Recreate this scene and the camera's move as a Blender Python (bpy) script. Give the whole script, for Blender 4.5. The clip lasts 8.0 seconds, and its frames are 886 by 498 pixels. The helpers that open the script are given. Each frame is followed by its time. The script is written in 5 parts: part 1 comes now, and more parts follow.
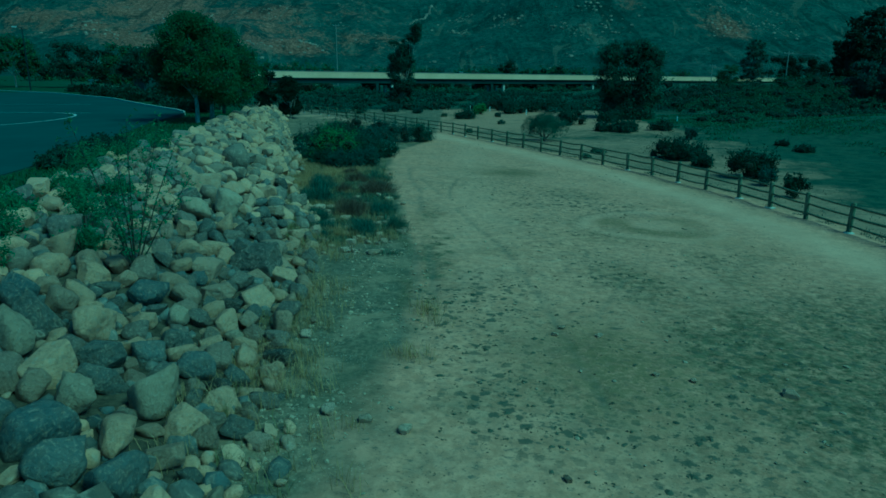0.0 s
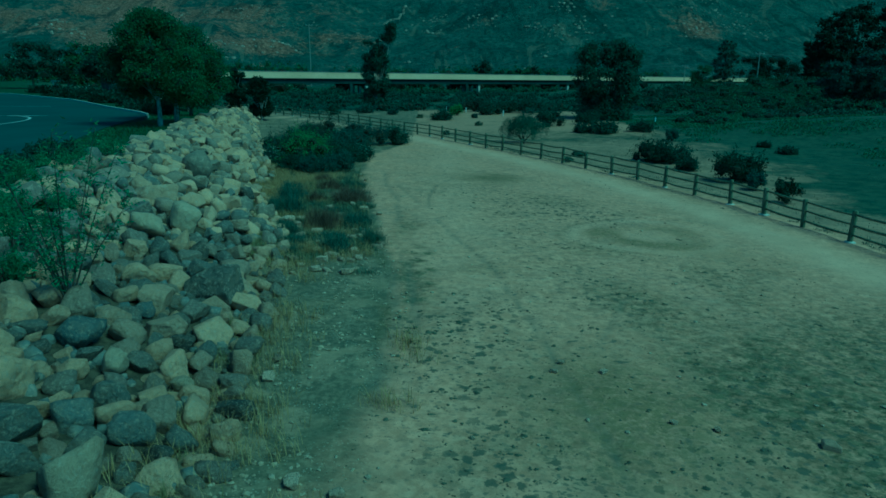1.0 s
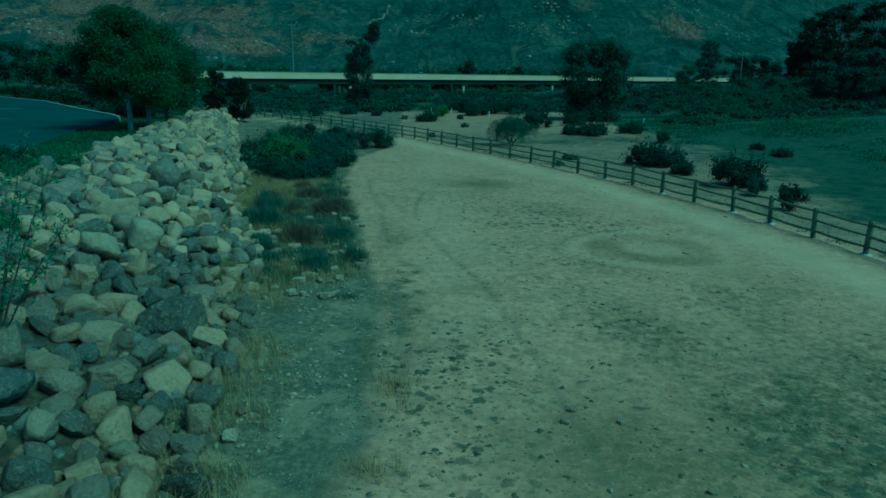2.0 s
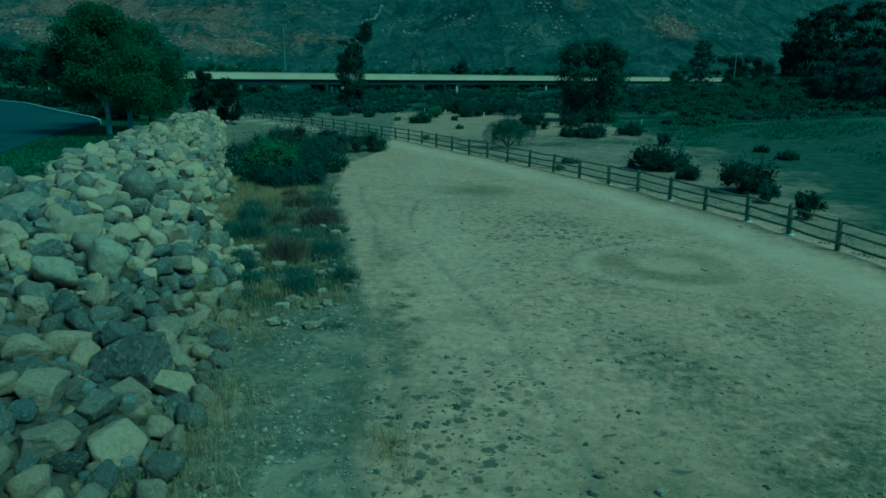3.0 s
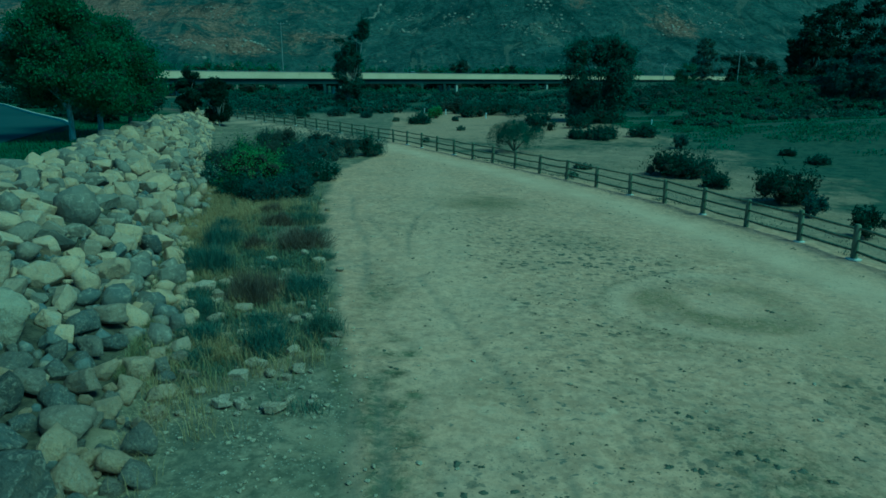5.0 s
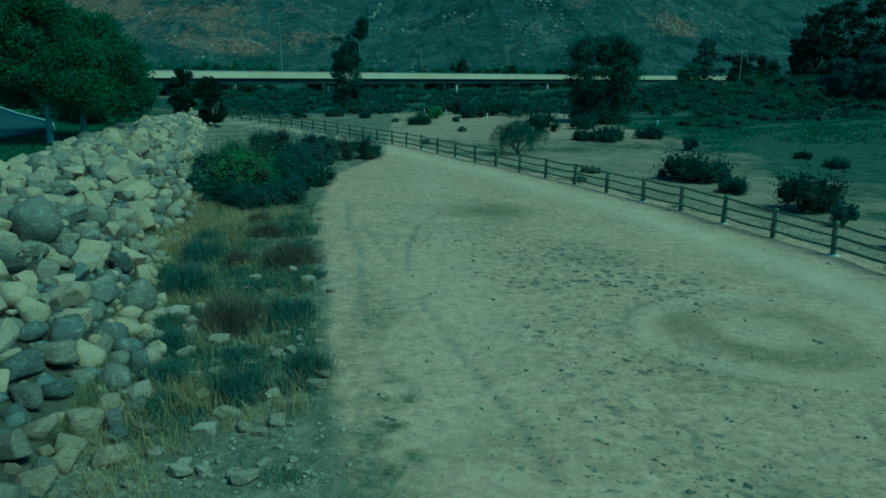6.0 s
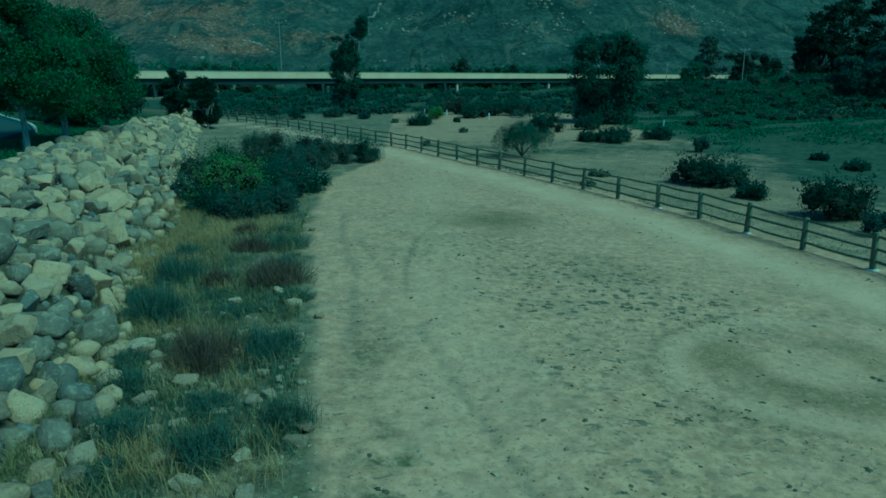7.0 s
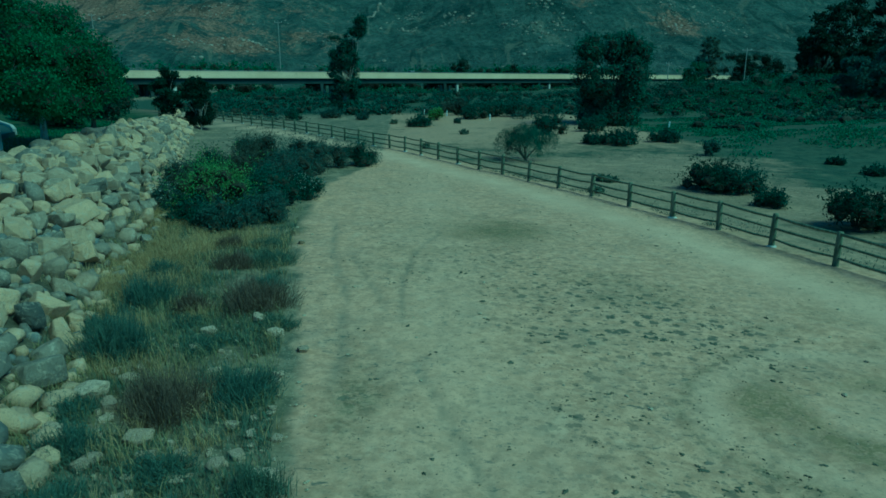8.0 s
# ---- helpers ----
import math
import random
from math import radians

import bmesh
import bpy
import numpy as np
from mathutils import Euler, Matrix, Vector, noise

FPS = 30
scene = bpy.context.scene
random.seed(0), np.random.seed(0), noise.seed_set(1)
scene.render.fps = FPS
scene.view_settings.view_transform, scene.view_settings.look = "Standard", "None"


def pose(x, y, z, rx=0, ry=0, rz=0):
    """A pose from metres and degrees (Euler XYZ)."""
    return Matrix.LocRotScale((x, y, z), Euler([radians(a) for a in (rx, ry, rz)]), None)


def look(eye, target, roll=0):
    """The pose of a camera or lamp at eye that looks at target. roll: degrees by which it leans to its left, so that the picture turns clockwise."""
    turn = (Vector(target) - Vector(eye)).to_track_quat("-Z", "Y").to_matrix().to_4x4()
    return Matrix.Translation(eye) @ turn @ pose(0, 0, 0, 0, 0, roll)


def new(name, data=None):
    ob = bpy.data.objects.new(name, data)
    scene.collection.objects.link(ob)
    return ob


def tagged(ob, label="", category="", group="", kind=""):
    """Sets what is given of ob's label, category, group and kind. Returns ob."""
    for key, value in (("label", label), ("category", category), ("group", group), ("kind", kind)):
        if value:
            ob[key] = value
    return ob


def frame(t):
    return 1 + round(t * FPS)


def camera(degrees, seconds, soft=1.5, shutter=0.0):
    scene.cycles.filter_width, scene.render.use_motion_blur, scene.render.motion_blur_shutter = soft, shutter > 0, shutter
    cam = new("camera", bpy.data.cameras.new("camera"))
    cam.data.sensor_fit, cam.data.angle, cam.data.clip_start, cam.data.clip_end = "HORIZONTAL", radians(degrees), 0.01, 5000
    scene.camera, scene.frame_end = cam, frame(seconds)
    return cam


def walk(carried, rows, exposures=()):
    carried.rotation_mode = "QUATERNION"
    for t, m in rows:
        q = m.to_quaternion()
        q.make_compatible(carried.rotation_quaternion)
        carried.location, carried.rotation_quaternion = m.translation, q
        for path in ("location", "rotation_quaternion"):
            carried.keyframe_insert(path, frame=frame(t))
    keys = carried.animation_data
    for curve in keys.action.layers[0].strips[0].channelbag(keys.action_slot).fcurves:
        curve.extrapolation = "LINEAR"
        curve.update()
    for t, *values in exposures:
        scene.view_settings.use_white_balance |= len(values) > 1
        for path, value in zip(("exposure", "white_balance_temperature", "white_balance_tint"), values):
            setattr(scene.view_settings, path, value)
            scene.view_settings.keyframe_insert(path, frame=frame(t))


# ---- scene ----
cam = camera(66.8, 8.0, 1.65)
PATH = [
    (0, (-0.025, -0.114, 5.054), (-0.052, 1.821, 4.549), 0.3),
    (0.5, (-0.097, 0.766, 5.062), (-0.085, 2.701, 4.557), 0.3),
    (1, (-0.168, 1.665, 5.076), (-0.124, 3.6, 4.572), 0.3),
    (1.5, (-0.2, 2.571, 5.092), (-0.131, 4.506, 4.588), 0.3),
    (3, (-0.299, 5.266, 5.159), (-0.191, 7.198, 4.656), 0.2),
    (3.5, (-0.291, 6.196, 5.147), (-0.182, 8.128, 4.644), 0.2),
    (4, (-0.266, 7.139, 5.115), (-0.157, 9.072, 4.612), 0.2),
    (4.5, (-0.229, 8.069, 5.114), (-0.121, 10.002, 4.609), 0.1),
    (6, (-0.186, 10.938, 5.061), (-0.076, 12.87, 4.555), 0.1),
    (6.5, (-0.145, 11.88, 5.048), (-0.037, 13.812, 4.542), -0.0),
    (7, (-0.1, 12.802, 5.036), (0.007, 14.734, 4.529), -0.1),
    (7.5, (-0.072, 13.719, 5.031), (0.036, 15.651, 4.524), -0.0),
    (8, (-0.019, 14.618, 5.035), (0.089, 16.55, 4.528), -0.0),
]
EXPOSURES = [(0.0, -0.44, 2675, -66), (1.5, -0.40, 2708, -66), (3.5, -0.25, 2782, -65), (4.5, -0.19, 2822, -64), (6.5, -0.01, 2932, -61), (8.0, 0.02, 2988, -60)]
walk(cam, [(t, look(eye, target, roll)) for t, eye, target, roll in PATH], EXPOSURES)

# ---- world and light ----
SUN_UP, SUN_TURN = radians(52), radians(122)
world = bpy.data.worlds.new("dusk_sky")
scene.world = world
world.use_nodes = True
wn = world.node_tree.nodes
sky = wn.new("ShaderNodeTexSky")
sky.sky_type = "NISHITA"
sky.sun_disc = False
sky.sun_elevation, sky.sun_rotation = SUN_UP, SUN_TURN
sky.dust_density, sky.ozone_density = 0.6, 2.5
world.node_tree.links.new(sky.outputs["Color"], wn["Background"].inputs["Color"])
wn["Background"].inputs["Strength"].default_value = 0.05
sun_data = bpy.data.lights.new("sun", "SUN")
sun_data.energy, sun_data.angle, sun_data.color = 2.5, radians(25), (1.0, 0.77, 0.46)
sun = new("sun", sun_data)
sun_dir = Vector((math.sin(SUN_TURN) * math.cos(SUN_UP), math.cos(SUN_TURN) * math.cos(SUN_UP), math.sin(SUN_UP)))
sun.matrix_world = look(sun_dir * 400, (0, 0, 0))



# ---- materials ----
class Nodes:
    """A node material under construction."""

    def __init__(self, name, rough=0.9, metal=0.0, spec=0.25):
        self.mat = bpy.data.materials.new(name)
        self.mat.use_nodes = True
        self.tree = self.mat.node_tree
        self.bsdf = self.tree.nodes["Principled BSDF"]
        self.bsdf.inputs["Roughness"].default_value = rough
        self.bsdf.inputs["Metallic"].default_value = metal
        self.bsdf.inputs["Specular IOR Level"].default_value = spec
        self.coords = self.add("ShaderNodeTexCoord").outputs["Object"]
        self.height = None

    def add(self, kind):
        return self.tree.nodes.new(kind)

    def link(self, a, b):
        self.tree.links.new(a, b)

    def put(self, socket, value):
        if isinstance(value, bpy.types.NodeSocket):
            self.link(value, socket)
        elif isinstance(value, tuple) and len(value) == 3:
            socket.default_value = (*value, 1)
        else:
            socket.default_value = value

    def noise(self, scale, detail=4.0, rough=0.55, where=None, warp=0.0):
        n = self.add("ShaderNodeTexNoise")
        n.inputs["Scale"].default_value = scale
        n.inputs["Detail"].default_value = detail
        n.inputs["Roughness"].default_value = rough
        n.inputs["Distortion"].default_value = warp
        self.link(where or self.coords, n.inputs["Vector"])
        return n.outputs["Fac"]

    def voronoi(self, scale, feature="F1", where=None):
        n = self.add("ShaderNodeTexVoronoi")
        n.feature = feature
        n.inputs["Scale"].default_value = scale
        self.link(where or self.coords, n.inputs["Vector"])
        return n.outputs["Distance"]

    def stretch(self, sx, sy, sz):
        n = self.add("ShaderNodeMapping")
        n.inputs["Scale"].default_value = (sx, sy, sz)
        self.link(self.coords, n.inputs["Vector"])
        return n.outputs["Vector"]

    def ramp(self, fac, low, high):
        n = self.add("ShaderNodeMapRange")
        n.interpolation_type = "SMOOTHSTEP"
        self.link(fac, n.inputs["Value"])
        n.inputs["From Min"].default_value, n.inputs["From Max"].default_value = low, high
        return n.outputs["Result"]

    def mix(self, fac, a, b):
        n = self.add("ShaderNodeMix")
        n.data_type = "RGBA"
        self.put(n.inputs[0], fac)
        self.put(n.inputs[6], a)
        self.put(n.inputs[7], b)
        return n.outputs[2]

    def math(self, op, a, b=0.0):
        n = self.add("ShaderNodeMath")
        n.operation = op
        self.put(n.inputs[0], a)
        self.put(n.inputs[1], b)
        return n.outputs[0]

    def chance(self):
        """A random number for each object and each loose piece of a mesh."""
        a = self.add("ShaderNodeObjectInfo").outputs["Random"]
        b = self.add("ShaderNodeNewGeometry").outputs["Random Per Island"]
        return self.math("FRACT", self.math("ADD", a, b))

    def attribute(self, name):
        n = self.add("ShaderNodeAttribute")
        n.attribute_name = name
        s = self.add("ShaderNodeSeparateColor")
        self.link(n.outputs["Color"], s.inputs[0])
        return s.outputs[0], s.outputs[1], s.outputs[2]

    def bump(self, height, strength, distance):
        n = self.add("ShaderNodeBump")
        n.inputs["Strength"].default_value = strength
        n.inputs["Distance"].default_value = distance
        self.link(height, n.inputs["Height"])
        if self.height is not None:
            self.link(self.height, n.inputs["Normal"])
        self.height = n.outputs["Normal"]
        self.link(self.height, self.bsdf.inputs["Normal"])

    def colour(self, value):
        self.put(self.bsdf.inputs["Base Color"], value)
        return self.mat


def rock_material(name, grey, tan):
    n = Nodes(name, 0.88, 0, 0.3)
    r = n.chance()
    base = n.mix(n.ramp(r, 0.12, 0.85), grey, tan)
    odd = n.ramp(n.math("FRACT", n.math("MULTIPLY", r, 7.31)), 0.92, 0.99)
    base = n.mix(odd, base, tuple(0.5 * v for v in grey))
    base = n.mix(n.math("MULTIPLY", n.ramp(n.noise(2.2, 5), 0.42, 0.68), 0.3), base, (0.24, 0.195, 0.13))
    base = n.mix(n.math("MULTIPLY", n.ramp(n.noise(6.0, 6, 0.65, warp=0.8), 0.5, 0.66), 0.6), base, (0.47, 0.40, 0.30))
    base = n.mix(n.math("MULTIPLY", n.ramp(n.noise(31, 4), 0.5, 0.72), 0.35), base, (0.09, 0.09, 0.09))
    n.bump(n.noise(3.2, 8, 0.68, warp=0.6), 0.95, 0.085)
    n.bump(n.voronoi(3.6), 0.45, 0.06)
    n.bump(n.noise(11, 6, 0.65, warp=0.5), 0.85, 0.03)
    n.bump(n.noise(34, 4), 0.4, 0.01)
    return n.colour(base)


def ground_material():
    n = Nodes("trail_ground", 0.95, 0, 0.15)
    grass, gravel, path = n.attribute("zones")
    dark, green, rut = n.attribute("marks")
    blotch = n.noise(0.48, 6, 0.66, warp=0.6)
    fine = n.noise(4.4, 8, 0.72)
    grit = n.noise(24, 5, 0.7)
    sand = n.mix(n.ramp(fine, 0.38, 0.62), (0.39, 0.253, 0.155), (0.565, 0.368, 0.231))
    sand = n.mix(n.math("MULTIPLY", n.ramp(blotch, 0.46, 0.68), 0.22), sand, (0.235, 0.208, 0.160))
    mottle = n.ramp(n.noise(2.6, 6, 0.72, warp=0.5), 0.47, 0.62)
    sand = n.mix(n.math("MULTIPLY", mottle, 0.17), sand, (0.225, 0.200, 0.155))
    # tread marks and scuffs that run with the trail
    drag = n.noise(1.0, 6, 0.7, n.stretch(1.6, 0.5, 1))
    sand = n.mix(n.math("MULTIPLY", n.ramp(drag, 0.52, 0.68), 0.14), sand, (0.23, 0.21, 0.165))
    scuff = n.ramp(n.noise(5.5, 5, 0.62, n.stretch(0.8, 1.35, 1), 0.4), 0.585, 0.64)
    scuff = n.math("MULTIPLY", scuff, n.ramp(n.noise(0.6, 4, 0.6), 0.42, 0.58))
    sand = n.mix(n.math("MULTIPLY", scuff, 0.85), sand, (0.135, 0.126, 0.100))
    print_marks = n.math("MULTIPLY", n.ramp(n.noise(13, 4, 0.6), 0.60, 0.68), n.ramp(n.noise(0.9, 4, 0.6, warp=1.0), 0.45, 0.6))
    sand = n.mix(n.math("MULTIPLY", print_marks, 0.8), sand, (0.12, 0.105, 0.085))
    chip = n.math("MULTIPLY", n.ramp(n.noise(21, 6, 0.75), 0.56, 0.66), n.ramp(n.noise(1.7, 6, 0.7, warp=0.8), 0.44, 0.62))
    sand = n.mix(n.math("MULTIPLY", chip, 0.6), sand, (0.14, 0.13, 0.105))
    sand = n.mix(n.math("MULTIPLY", n.ramp(n.noise(1.5, 6, 0.7), 0.56, 0.7), 0.5), sand, (0.62, 0.44, 0.292))
    grey = n.mix(n.ramp(n.noise(7, 6, 0.7), 0.4, 0.65), (0.125, 0.110, 0.074), (0.245, 0.205, 0.135))
    grey = n.mix(n.math("MULTIPLY", n.ramp(n.noise(1.1, 6, 0.68, warp=0.4), 0.48, 0.64), 0.55), grey, (0.105, 0.100, 0.072))
    grey = n.mix(n.math("MULTIPLY", n.math("SUBTRACT", 1.0, n.ramp(n.voronoi(17), 0.12, 0.3)), n.ramp(n.noise(2.0, 4), 0.4, 0.6)), grey, (0.42, 0.37, 0.28))
    grey = n.mix(n.math("MULTIPLY", n.ramp(n.noise(0.75, 7, 0.7, warp=0.5), 0.5, 0.62), 0.5), grey, (0.40, 0.305, 0.195))
    base = n.mix(gravel, sand, grey)
    smooth_path = n.mix(n.ramp(n.noise(0.8, 5), 0.35, 0.7), (0.51, 0.355, 0.233), (0.61, 0.43, 0.284))
    base = n.mix(path, base, smooth_path)
    brown = n.mix(n.ramp(fine, 0.38, 0.62), (0.092, 0.082, 0.044), (0.190, 0.162, 0.092))
    base = n.mix(n.math("MULTIPLY", dark, n.math("ADD", n.math("ADD", 0.30, n.math("MULTIPLY", n.ramp(n.noise(2.6, 9, 0.78, warp=0.4), 0.38, 0.58), 0.5)), n.math("MULTIPLY", n.ramp(n.noise(8.5, 6, 0.7, warp=0.6), 0.46, 0.56), 0.45))), base, brown)
    base = n.mix(n.math("MULTIPLY", rut, 0.62), base, (0.165, 0.150, 0.112))
    gap_shade, prints, olive = n.attribute("bank")
    # moist prints with soft ragged rims, thick where the clods lie
    rim = n.math("ADD", n.voronoi(2.9), n.math("MULTIPLY", n.math("SUBTRACT", n.noise(8, 5, 0.7), 0.5), 0.95))
    base = n.mix(n.math("MULTIPLY", prints, n.math("MULTIPLY", n.ramp(rim, 0.32, 0.24), 0.82)), base, (0.092, 0.092, 0.068))
    rim = n.math("ADD", n.voronoi(5.6), n.math("MULTIPLY", n.math("SUBTRACT", n.noise(17, 4, 0.6), 0.5), 0.6))
    base = n.mix(n.math("MULTIPLY", n.math("ADD", 0.22, n.math("MULTIPLY", prints, 0.78)), n.math("MULTIPLY", n.math("MULTIPLY", n.ramp(rim, 0.27, 0.18), n.math("SUBTRACT", 1.0, gravel)), 0.7)), base, (0.13, 0.12, 0.09))
    base = n.mix(n.math("MULTIPLY", olive, n.math("ADD", 0.14, n.math("MULTIPLY", n.ramp(n.noise(4.4, 9, 0.78, warp=0.5), 0.42, 0.56), 0.58))), base, (0.150, 0.126, 0.056))
    # shade in the gaps between boulders, put into the ground colour
    base = n.mix(gap_shade, base, n.mix(n.ramp(fine, 0.38, 0.62), (0.045, 0.040, 0.030), (0.105, 0.090, 0.062)))
    turf = n.mix(n.ramp(n.noise(1.4, 6, 0.66), 0.38, 0.64), (0.022, 0.048, 0.020), (0.075, 0.085, 0.04))
    base = n.mix(grass, base, turf)
    scrub = n.mix(n.ramp(n.noise(1.3, 7, 0.75), 0.38, 0.62), (0.020, 0.042, 0.028), (0.066, 0.085, 0.053))
    ragged = n.math("ADD", green, n.math("MULTIPLY", n.math("SUBTRACT", n.noise(0.9, 7, 0.72), 0.5), 1.1))
    base = n.mix(n.math("MULTIPLY", n.ramp(ragged, 0.3, 0.75), 0.9), base, scrub)
    base = n.mix(n.math("MULTIPLY", n.ramp(grit, 0.58, 0.75), 0.16), base, (0.50, 0.46, 0.38))
    base = n.mix(n.math("MULTIPLY", n.ramp(n.noise(15, 4), 0.60, 0.72), 0.55), base, (0.10, 0.09, 0.07))
    n.bump(n.noise(3.1, 7, 0.65), 0.45, 0.05)
    n.bump(grit, 0.35, 0.01)
    return n.colour(base)


def hill_material():
    n = Nodes("chaparral_hill", 0.95, 0, 0.1)
    a = n.noise(0.013, 8, 0.62, warp=0.8)
    b = n.noise(0.055, 10, 0.74, warp=0.5)
    c = n.noise(0.35, 7, 0.72)
    bush = n.ramp(n.voronoi(0.26), 0.22, 0.62)
    small = n.ramp(n.voronoi(0.62), 0.2, 0.6)
    # scrub colours lightened to stand in for haze over the distance
    scrub = n.mix(n.ramp(b, 0.36, 0.64), (0.084, 0.108, 0.095), (0.150, 0.172, 0.144))
    scrub = n.mix(n.math("MULTIPLY", n.ramp(n.noise(0.028, 8, 0.7, warp=1.0), 0.5, 0.66), 0.75), scrub, (0.044, 0.066, 0.060))
    scrub = n.mix(n.math("MULTIPLY", n.math("SUBTRACT", 1.0, bush), 0.55), scrub, (0.042, 0.062, 0.054))
    scrub = n.mix(n.math("MULTIPLY", n.ramp(c, 0.52, 0.68), 0.5), scrub, (0.125, 0.118, 0.088))
    bare = n.mix(n.ramp(c, 0.36, 0.64), (0.17, 0.112, 0.080), (0.42, 0.28, 0.195))
    bare = n.mix(n.math("MULTIPLY", n.math("SUBTRACT", 1.0, small), 0.6), bare, (0.060, 0.066, 0.048))
    bare_here, _, _ = n.attribute("bare")
    where = n.math("ADD", n.math("MULTIPLY", a, 0.6), n.math("MULTIPLY", bare_here, 0.40))
    where = n.math("ADD", where, n.math("MULTIPLY", n.math("SUBTRACT", b, 0.5), 1.3))
    where = n.math("ADD", where, n.math("MULTIPLY", n.math("SUBTRACT", c, 0.5), 0.7))
    patch = n.math("MULTIPLY", n.ramp(where, 0.46, 0.70), 0.85)
    base = n.mix(patch, scrub, bare)
    # dark bands for gullies, the slope's relief shading put into the colour
    gully_shade = n.ramp(n.noise(0.022, 7, 0.62, n.stretch(1.9, 0.45, 0.5), 1.4), 0.54, 0.63)
    base = n.mix(n.math("MULTIPLY", gully_shade, 0.7), base, (0.040, 0.058, 0.050))
    base = n.mix(n.math("MULTIPLY", n.ramp(n.noise(0.5, 5, 0.6), 0.66, 0.74), 0.8), base, (0.40, 0.35, 0.28))
    rill = n.ramp(n.noise(0.03, 6, 0.6, n.stretch(1.6, 0.35, 0.4), 2.0), 0.585, 0.63)
    base = n.mix(n.math("MULTIPLY", rill, 0.45), base, (0.25, 0.235, 0.175))
    n.bump(b, 1.0, 9.0)
    n.bump(c, 0.8, 1.2)
    return n.colour(base)


def leaf_material(name, dark, light, rough=0.65):
    n = Nodes(name, rough, 0, 0.25)
    dark, light = tuple(1.3 * v for v in dark), tuple(1.3 * v for v in light)
    r = n.add("ShaderNodeNewGeometry").outputs["Random Per Island"]
    base = n.mix(n.math("ADD", 0.2, n.math("MULTIPLY", r, 0.6)), dark, light)
    big = n.noise(0.8, 3)
    base = n.mix(n.math("MULTIPLY", n.ramp(big, 0.38, 0.62), 0.6), base, tuple(0.5 * (a + b) * 0.75 for a, b in zip(dark, light)))
    base = n.mix(n.math("MULTIPLY", n.ramp(n.noise(0.28, 3), 0.42, 0.62), 0.45), base, tuple(0.25 * a + 0.75 * b for a, b in zip(dark, light)))
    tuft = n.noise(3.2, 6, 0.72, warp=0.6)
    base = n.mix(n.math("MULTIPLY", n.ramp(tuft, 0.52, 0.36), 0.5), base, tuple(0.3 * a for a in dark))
    # some of the light passes through the leaves
    through_leaf = n.add("ShaderNodeBsdfTranslucent")
    n.link(base, through_leaf.inputs["Color"])
    blend = n.add("ShaderNodeMixShader")
    blend.inputs[0].default_value = 0.35
    n.link(n.bsdf.outputs[0], blend.inputs[1])
    n.link(through_leaf.outputs[0], blend.inputs[2])
    n.link(blend.outputs[0], n.tree.nodes["Material Output"].inputs["Surface"])
    return n.colour(base)


def bark_material(name, dark, light):
    n = Nodes(name, 0.9, 0, 0.2)
    s = n.stretch(6, 6, 1.2)
    base = n.mix(n.ramp(n.noise(2, 6, 0.65, s), 0.35, 0.65), dark, light)
    n.bump(n.noise(3, 6, 0.65, s), 0.7, 0.02)
    return n.colour(base)


def plain_material(name, a, b, scale, rough=0.85, metal=0.0, bump=0.2, depth=0.01):
    n = Nodes(name, rough, metal, 0.3)
    base = n.mix(n.ramp(n.noise(scale, 6, 0.62), 0.35, 0.68), a, b)
    base = n.mix(n.math("MULTIPLY", n.ramp(n.noise(scale * 7, 4), 0.55, 0.75), 0.3), base, tuple(0.55 * v for v in a))
    n.bump(n.noise(scale * 5, 5), bump, depth)
    return n.colour(base)


ROCK = rock_material("quarry_rock", (0.148, 0.142, 0.126), (0.53, 0.39, 0.238))
ROCK_TAN = rock_material("tan_quarry_rock", (0.215, 0.188, 0.145), (0.51, 0.368, 0.216))
ROCK_PALE = rock_material("pale_rock", (0.38, 0.31, 0.21), (0.47, 0.385, 0.26))
STONE_PALE = rock_material("pale_loose_stone", (0.54, 0.415, 0.28), (0.72, 0.57, 0.40))
ROCK_GREY = rock_material("grey_rock", (0.14, 0.145, 0.145), (0.20, 0.195, 0.18))
ROCK_HILL = rock_material("hill_rock", (0.27, 0.245, 0.195), (0.45, 0.395, 0.31))
GROUND = ground_material()
HILL = hill_material()
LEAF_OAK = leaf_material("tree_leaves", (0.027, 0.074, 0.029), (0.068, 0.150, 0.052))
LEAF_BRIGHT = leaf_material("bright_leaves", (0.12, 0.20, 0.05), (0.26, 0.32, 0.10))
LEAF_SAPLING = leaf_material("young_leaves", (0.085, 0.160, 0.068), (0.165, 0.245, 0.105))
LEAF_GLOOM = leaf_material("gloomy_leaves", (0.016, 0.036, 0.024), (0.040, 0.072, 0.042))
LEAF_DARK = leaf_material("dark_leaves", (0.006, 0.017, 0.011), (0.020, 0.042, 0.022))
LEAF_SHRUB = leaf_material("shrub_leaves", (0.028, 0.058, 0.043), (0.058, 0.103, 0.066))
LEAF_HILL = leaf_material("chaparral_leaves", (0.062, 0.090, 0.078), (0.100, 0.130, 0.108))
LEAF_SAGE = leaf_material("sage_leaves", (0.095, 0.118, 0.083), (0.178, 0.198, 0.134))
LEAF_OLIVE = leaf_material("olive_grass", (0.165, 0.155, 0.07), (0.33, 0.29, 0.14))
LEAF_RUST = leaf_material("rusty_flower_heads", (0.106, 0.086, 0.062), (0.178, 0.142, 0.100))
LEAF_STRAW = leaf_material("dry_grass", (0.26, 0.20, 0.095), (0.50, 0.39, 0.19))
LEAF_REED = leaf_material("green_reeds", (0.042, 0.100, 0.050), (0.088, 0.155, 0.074))
